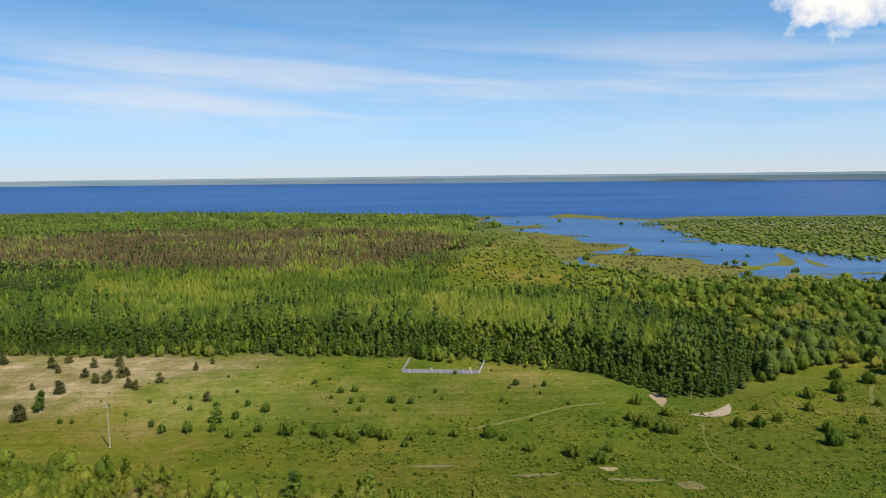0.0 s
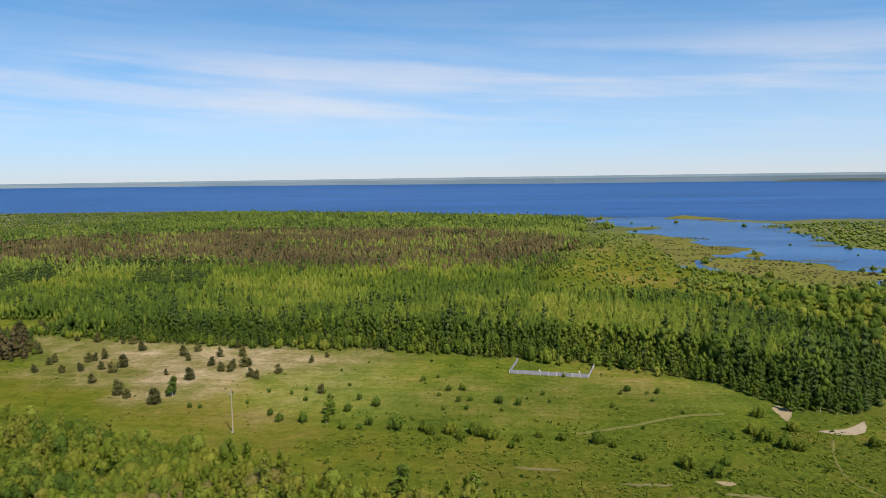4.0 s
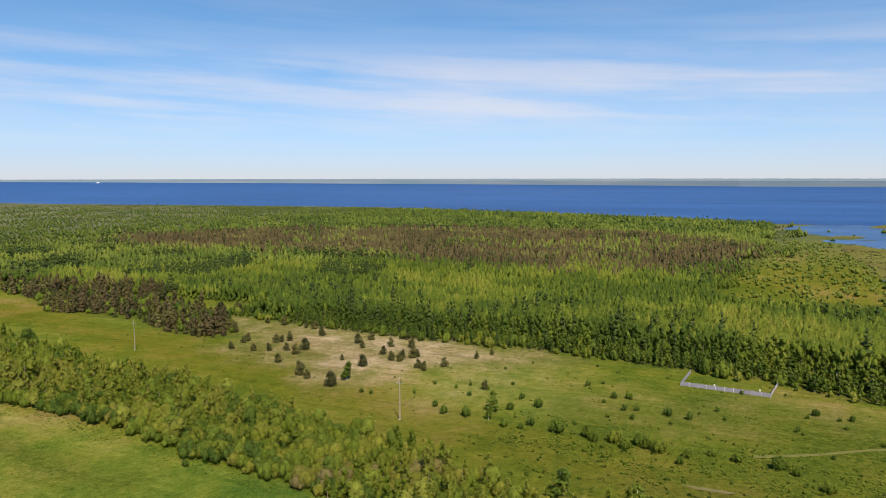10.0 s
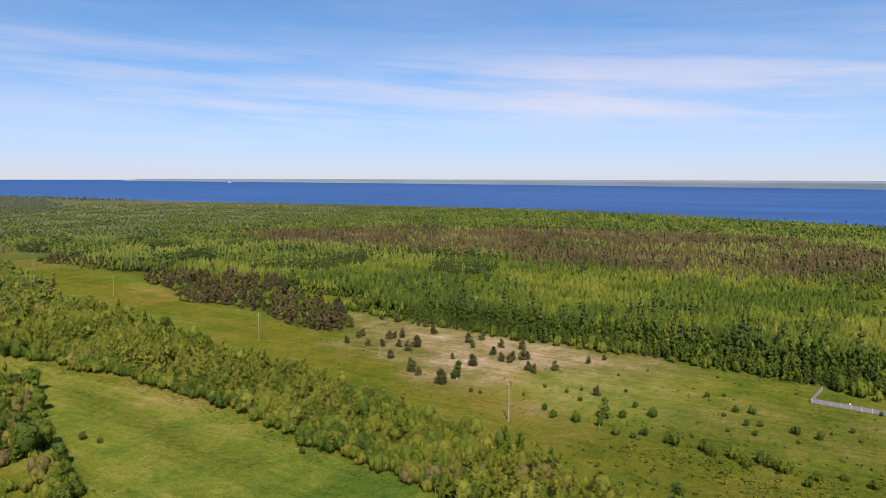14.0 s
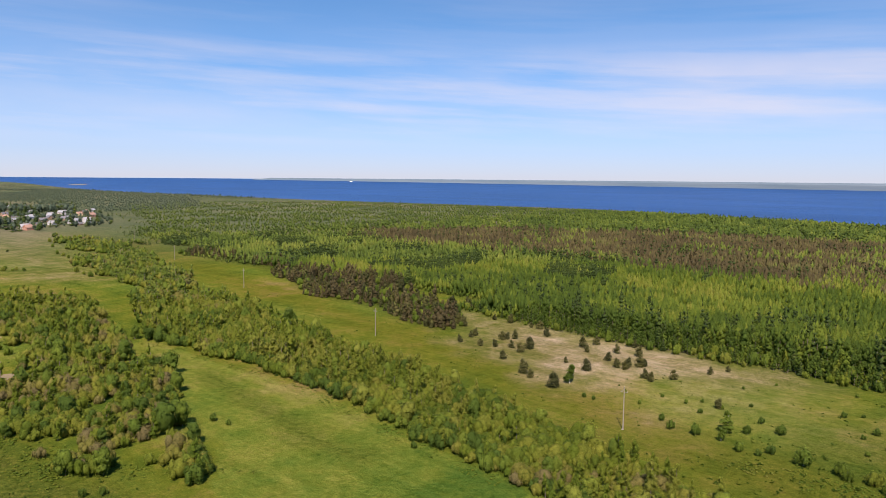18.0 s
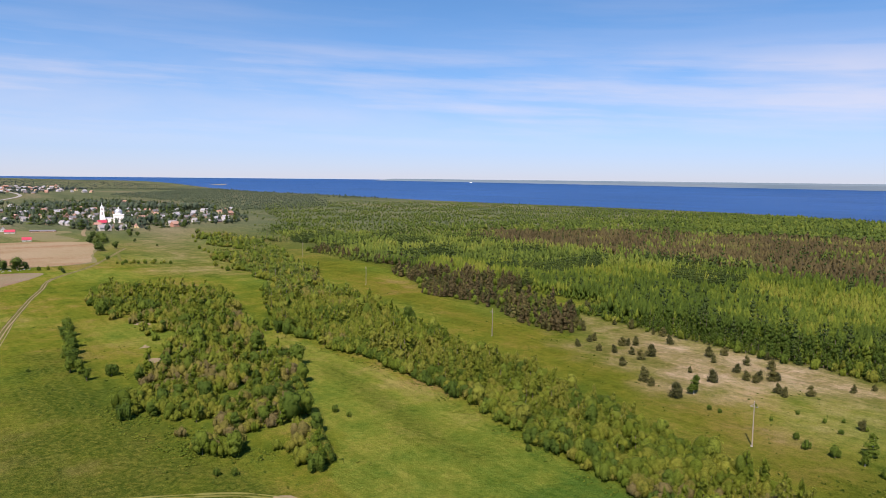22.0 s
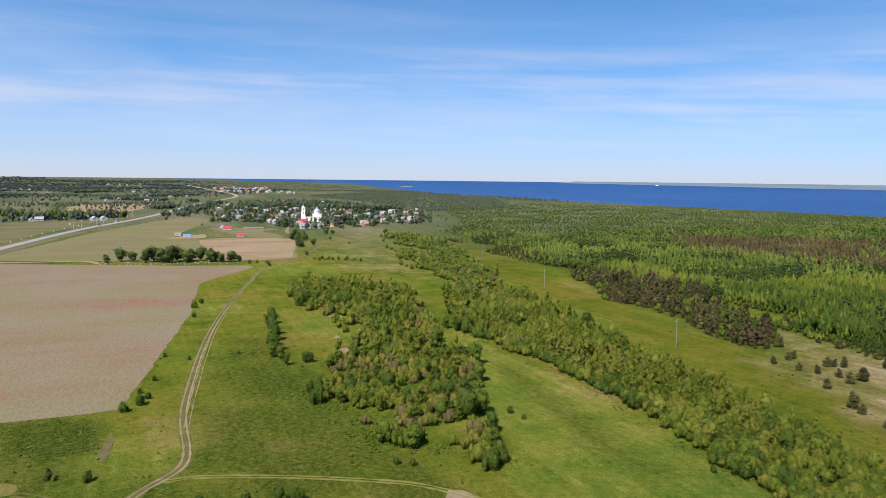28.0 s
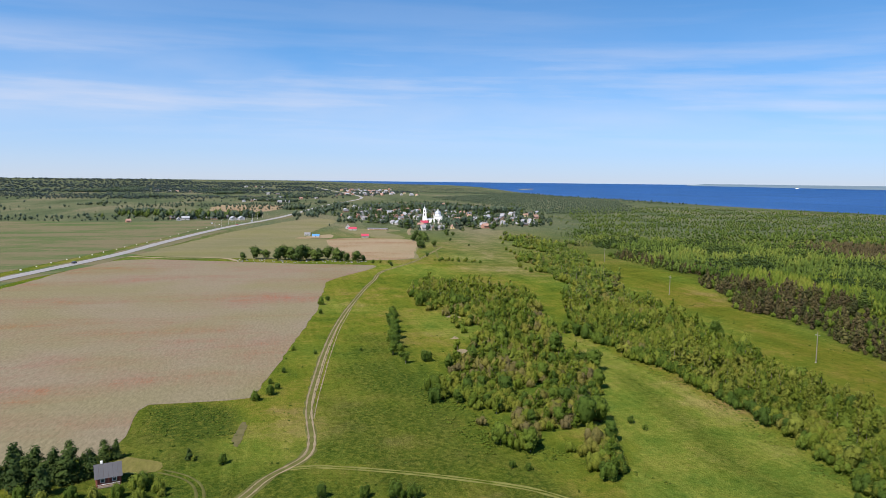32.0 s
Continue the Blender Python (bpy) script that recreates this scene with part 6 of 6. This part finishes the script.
    bmesh.ops.translate(cap, verts=cap.verts, vec=(0, -20.2, 0))
    part("spire", cap, zinc, tower)
    top.matrix_basis = pose(-924, 225, 0, 0, 0, -13) @ Matrix.Scale(0.9, 4)


build_church()


def build_cabin():
    """The dark log cabin under the pines."""
    log = plain("dark_red_logs", (0.13, 0.035, 0.025), 0.7, 0.25, 1.5)
    felt = plain("grey_roof_sheets", (0.05, 0.052, 0.058), 0.8, 0.1, 0.8)
    top = holder("log_cabin", "dark red log cabin with grey sheet roof among pines", "cabin")
    a, b, high, peak = 2.7, 2.4, 2.7, 4.9
    for i in range(11):
        z = 0.12 + i * 0.24
        for sx in (-1, 1):
            bm = tube(bmesh.new(), 0.13, 0.13, -a - 0.3, a + 0.3, 8, Matrix.Translation((0, sx * b, z)) @ Euler((0, radians(90), 0)).to_matrix().to_4x4())
            part("log", bm, log, top, "", True)
            bm = tube(bmesh.new(), 0.13, 0.13, -b - 0.3, b + 0.3, 8, Matrix.Translation((sx * a, 0, z)) @ Euler((radians(90), 0, 0)).to_matrix().to_4x4())
            part("log", bm, log, top, "", True)
    for sx in (-1, 1):
        bm = bmesh.new()
        tri = [[bm.verts.new((sx * a + d, y, z)) for y, z in ((-b, high), (b, high), (0, peak))] for d in (-0.05, 0.05)]
        bm.faces.new(tri[0])
        bm.faces.new(tri[1][::-1])
        for j in range(3):
            bm.faces.new((tri[0][j], tri[1][j], tri[1][(j + 1) % 3], tri[0][(j + 1) % 3]))
        bmesh.ops.recalc_face_normals(bm, faces=bm.faces)
        part("gable", bm, log, top)
    run, tilt = math.hypot(b, peak - high), math.atan2(peak - high, b)
    for side in (-1, 1):
        slope = Matrix.Translation((0, 0, peak + 0.08)) @ Euler((side * tilt, 0, 0)).to_matrix().to_4x4()
        for i in range(6):
            x0 = -a - 0.6 + i * (2 * a + 1.2) / 6
            y0, y1 = (-run - 0.9, 0.02) if side > 0 else (-0.02, run + 0.6)
            part("roof_sheet", slab(bmesh.new(), x0 + 0.01, x0 + (2 * a + 1.2) / 6 - 0.01, y0, y1, 0.01 * (i % 2), 0.06 + 0.01 * (i % 2), slope, 0.01), felt, top)
    part("chimney", slab(bmesh.new(), -1.7, -1.15, 0.2, 0.75, 4.0, 5.6, None, 0.03), WHITE_PAINT, top, "whitewashed chimney")
    for x in (-1.4, 1.4):
        win = part("window", slab(bmesh.new(), x - 0.5, x + 0.5, -b - 0.2, -b + 0.1, 1.0, 2.0), WHITE_PAINT, top)
        part("pane", slab(bmesh.new(), x - 0.4, x + 0.4, -b - 0.22, -b - 0.17, 1.1, 1.9), PANE, win)
    part("door", slab(bmesh.new(), a - 0.05, a + 0.18, -0.45, 0.45, 0, 2.0), DARK_WOOD, top)
    porch = part("porch", slab(bmesh.new(), -a, a, -b - 1.5, -b - 0.2, 0.05, 0.25, None, 0.02), DARK_WOOD, top)
    for x in (-a + 0.1, 0, a - 0.1):
        part("porch_post", slab(bmesh.new(), x - 0.07, x + 0.07, -b - 1.45, -b - 1.31, 0.25, 2.5), log, porch)
    part("porch_rail", slab(bmesh.new(), -a, a, -b - 1.42, -b - 1.34, 0.95, 1.03), WHITE_PAINT, porch)
    top.matrix_basis = pose(-144.1, -31.2, 0, 0, 0, 104) @ Matrix.Scale(0.76, 4)


build_cabin()

# ---- graves, road furniture, cars, a ship ----
STONES = [plain("grey_gravestone", (0.12, 0.12, 0.13), 0.7, 0.2), plain("pale_gravestone", (0.22, 0.22, 0.21), 0.6, 0.15)]
rng_grave = random.Random(5)
slabs = []
for j, (w, h) in enumerate(((0.4, 1.0), (0.5, 0.8), (0.35, 1.2))):
    g = holder("gravestone", "weathered grey gravestone under the grove trees", "gravestone", "graves in the grove")
    part("headstone", slab(bmesh.new(), -0.1, 0.1, -w, w, -0.2, h, None, 0.05), STONES[j % 2], g)
    part("plinth", slab(bmesh.new(), -0.3, 1.9, -w - 0.1, w + 0.1, -0.2, 0.25, None, 0.03), STONES[(j + 1) % 2], g)
    slabs.append(g)
for i in range(57):
    u = i / 56
    x, y = -519 + 24 * u + rng_grave.uniform(-8, 9), -24 + 92 * u + rng_grave.uniform(-5, 5)
    m = pose(x, y, 0, 0, 0, rng_grave.uniform(-50, 50)) @ Matrix.Scale(rng_grave.uniform(0.55, 1.0), 4)
    if i < 3:
        slabs[i].matrix_basis = m
    else:
        copy_thing(slabs[i % 3], m)

block = holder("roadside_block", "worn whitish concrete block beside the highway", "barrier", "blocks along the highway")
part("block", slab(bmesh.new(), -0.4, 0.4, -1.1, 1.1, -0.2, 0.75, None, 0.1), plain("worn_white_paint", (0.50, 0.50, 0.42), 0.8, 0.15), block)
part("footing", slab(bmesh.new(), -0.6, 0.6, -1.25, 1.25, -0.25, 0.12, None, 0.04), CONCRETE, block)
BLOCKS = [(-486, -151), (-503, -147), (-524, -144), (-543, -139), (-557, -134), (-572, -129), (-591, -125), (-613, -120), (-631, -117), (-651, -111), (-672, -106), (-707, -99), (-732, -94),
          (-767, -90), (-797, -84), (-830, -77), (-866, -70), (-916, -59)]
for i, (x, y) in enumerate(BLOCKS):
    if i:
        copy_thing(block, pose(x, y, 0, 0, 0, 100) @ Matrix.Scale(0.8, 4))
block.matrix_basis = pose(*BLOCKS[0], 0, 0, 0, 100)


def build_car(paint, label):
    top = holder("car", label, "car", "cars on the highway")
    bm = slab(bmesh.new(), -2.1, 2.1, -0.85, 0.85, 0.35, 0.95, None, 0.15)
    part("body", bm, paint, top)
    bm = bmesh.new()
    lo = [bm.verts.new((x, y, 0.93)) for x, y in ((-1.5, -0.8), (1.1, -0.8), (1.1, 0.8), (-1.5, 0.8))]
    hi = [bm.verts.new((x, y, 1.45)) for x, y in ((-1.1, -0.65), (0.5, -0.65), (0.5, 0.65), (-1.1, 0.65))]
    bm.faces.new(hi)
    for j in range(4):
        bm.faces.new((lo[j], lo[(j + 1) % 4], hi[(j + 1) % 4], hi[j]))
    part("cabin", bm, PANE, top)
    for x in (-1.35, 1.35):
        for y in (-0.8, 0.8):
            part("wheel", tube(bmesh.new(), 0.32, 0.32, -0.11, 0.11, 12, Matrix.Translation((x, y, 0.32)) @ Euler((radians(90), 0, 0)).to_matrix().to_4x4()), plain("tyre_rubber", (0.03, 0.03, 0.03), 0.9), top)
    return top


build_car(plain("black_paint", (0.03, 0.03, 0.035), 0.25), "black car driving on the pale highway").matrix_basis = pose(-517, -128, 0.34, 0, 0, 164)
build_car(plain("red_paint", (0.40, 0.06, 0.05), 0.25), "dark red car on the distant highway").matrix_basis = pose(-905, -37, 0.34, 0, 0, 165)

sign = holder("road_sign", "blue road sign on twin grey poles", "sign", "signs beside the highway")
for y in (-1.2, 1.2):
    part("pole", tube(bmesh.new(), 0.07, 0.07, -0.3, 4.4, 8, Matrix.Translation((0, y, 0))), CONCRETE, sign)
part("plate", slab(bmesh.new(), -0.1, -0.04, -1.2, 1.2, 3.0, 4.4, None, 0.02), plain("pale_sign_plate", (0.30, 0.32, 0.36), 0.5), sign)
for x, y in ((-971, -40), (-1000, -32), (-890, -66), (-930, -20)):
    copy_thing(sign, pose(x, y, 0, 0, 0, 165))
sign.matrix_basis = pose(-955, -46, 0, 0, 0, 165)


lamp = holder("street_lamp", "pale grey street lamp beside the highway", "lamp post", "lamps along the highway")
part("pole", tube(bmesh.new(), 0.13, 0.08, -0.3, 8.0, 8), WALLS_PALE, lamp)
part("arm", tube(bmesh.new(), 0.05, 0.04, 0, 1.6, 6, Matrix.Translation((0, 0, 7.9)) @ Euler((radians(76), 0, 0)).to_matrix().to_4x4()), WALLS_PALE, lamp)
part("head", slab(bmesh.new(), -0.16, 0.16, -2.0, -1.4, 8.2, 8.36, None, 0.04), CONCRETE, lamp)
for i in range(9):
    copy_thing(lamp, pose(-880 - 26 * i, -54 + 6.6 * i, 0, 0, 0, 200))
lamp.matrix_basis = pose(-854, -60, 0, 0, 0, 200)


def build_ship():
    top = holder("ship", "white ship far out on the lake", "ship")
    bm = bmesh.new()
    rows = [[bm.verts.new((x, y * w, z)) for y in (-1, 1)] for x, w, z in ((-34, 5, 0), (26, 5, 0), (36, 0.3, 0), (-35, 5.5, 5), (28, 5.5, 5), (40, 0.4, 6))]
    for i in (0, 1):
        for s in (0, 1):
            bm.faces.new((rows[i][s], rows[i + 1][s], rows[i + 4][s], rows[i + 3][s]))
        bm.faces.new((rows[i + 3][0], rows[i + 4][0], rows[i + 4][1], rows[i + 3][1]))
    bm.faces.new((rows[0][0], rows[0][1], rows[3][1], rows[3][0]))
    bmesh.ops.recalc_face_normals(bm, faces=bm.faces)
    part("hull", bm, WHITE_PAINT, top)
    part("deckhouse", slab(bmesh.new(), -28, 14, -4.6, 4.6, 5, 9, None, 0.3), WHITE_PAINT, top)
    part("bridge", slab(bmesh.new(), 2, 12, -4, 4, 9, 12.5, None, 0.3), WHITE_PAINT, top)
    part("funnel", tube(bmesh.new(), 2, 1.6, 9, 15, 10, Matrix.Translation((-12, 0, 0))), WHITE_PAINT, top)
    top.matrix_basis = pose(-3400, 2945, 0.1 + float(rise(math.hypot(3400, 2945))), 0, 0, 40) @ Matrix.Scale(0.3, 4)


build_ship()

# ---- shore, islets and bare patches ----
REED = crop_material("reed_bank", (0.056, 0.058, 0.021), (0.078, 0.074, 0.025), (0.082, 0.088, 0.023), 0.3, 0.2)
sheet("reed_bank", REED_BANKS[0], 0.16, REED, 4.0, 5, 31, "brownish reed bank beside the lagoon", "reeds")
sheet("reed_bank", REED_BANKS[1], 0.16, REED, 4.0, 5, 32, "brownish reed bank beside the lagoon", "reeds")
for i, pts in enumerate(([(76, 765), (85, 768), (118, 789), (108, 800), (90, 790)], [(241, 502), (235, 469), (220, 436), (205, 437), (201, 443), (220, 453)], [(251, 481), (243, 457), (238, 427), (233, 430), (237, 452)],
                          [(136, 525), (151, 548), (148, 521), (135, 511)], [(193, 391), (208, 407), (204, 394), (196, 384)], [(142, 942), (177, 1010), (192, 984), (221, 927), (169, 925)])):
    sheet("reed_spit", pts, 0.22, REED, 0.8, 4, 41 + i, "narrow reed spit in the lagoon", "reeds")
rng_islet = np.random.RandomState(8)
places = [p for p in zip(rng_islet.uniform(60, 290, 400), rng_islet.uniform(380, 940, 400)) if inside(LAGOON, *p) and away(LAGOON, *p) < 26][:22]
for i, (x, y) in enumerate(places):
    turn, long, wide = rng_islet.uniform(-0.6, 0.6), rng_islet.uniform(4, 16), rng_islet.uniform(1.2, 4)
    ring = [(x + math.cos(a) * long * math.cos(turn) - math.sin(a) * wide * math.sin(turn), y + math.cos(a) * long * math.sin(turn) + math.sin(a) * wide * math.cos(turn)) for a in np.arange(0, 6.2, 0.8)]
    sheet("reed_islet", ring, 0.24, REED, 1.0, 3, 200 + i, "small reed islet in the shallow lagoon", "reeds")
plant_copy(protos_of("islet_bush", "bush", WILLOW, BARK, "dark willow clump on a reed islet", "willow clumps in the lagoon", 60, 0.1, 611, (0.0, 0.3), 1.3, "bush", 4),
           [(203, 796, 4), (187, 594, 2), (221, 567, 4), (230, 706, 3), (253, 535, 3.5), (98, 474, 4.5), (82, 733, 3), (142, 853, 4), (108, 802, 2), (91, 852, 2.5), (212, 484, 2.5), (221, 632, 2), (188, 448, 3), (137, 500, 2.5), (262, 700, 4), (131, 470, 2), (160, 470, 2),
            (173, 392, 4), (206, 405, 4), (120, 413, 4), (269, 507, 4), (261, 526, 3.5), (143, 530, 3.5), (210, 523, 1.5), (180, 442, 3), (190, 437, 3)], 12)
ribbon("beach", [(-71, 1033), (-255, 1100), (-547, 1186), (-700, 1211), (-1077, 1160), (-1495, 1097), (-2032, 1105), (-2456, 1076), (-2956, 1128), (-3441, 1179)], 6, 0.16, RUT, 0.6, 0, 51, "pale sandy beach along the lake", "beach", 22)
sheet("sandbar", [(-3560, 1325), (-3621, 1335), (-3690, 1440), (-3672, 1452), (-3570, 1370)], 0.35, SAND, 3, 25, 52, "pale sandbar at the far headland", "beach")
for i, pts in enumerate(([(-230, 63), (-234, 65.5), (-233, 67.5), (-230, 67), (-227, 64.5)], [(-250, 66), (-254, 69), (-249, 69)], [(-291, 75), (-295, 80), (-288, 80)], [(55, 183), (58, 184), (58, 177), (56, 174)], [(31, 137), (34, 137), (35, 136), (32, 135.5)], [(-117, 54), (-114, 57), (-110, 56), (-113, 51)])):
    sheet("bare_patch", pts, 0.07, RUT, 0.6, 1.2, 61 + i, "patch of bare pale sand in grass", "sand")
MOWN = crop_material("mown_grass", (0.072, 0.080, 0.018), (0.088, 0.090, 0.023), (0.106, 0.098, 0.032), 0.5, 0.3)
sheet("mown_plot", [(-156, -31), (-151, -22.5), (-146.5, -23), (-148, -30)], 0.06, MOWN, 0.3, 1.5, 71, "mown yellowish plot beside the cabin", "grass")
for side in (-0.7, 0.7):
    ribbon("cabin_track", [(-147, -22), (-143, -17), (-138, -14), (-131, -13), (-124, -14)], 0.5, 0.08, FAINT, 0.3, side, 72, "yellowish wheel rut leading to the cabin", "track", 1.5)
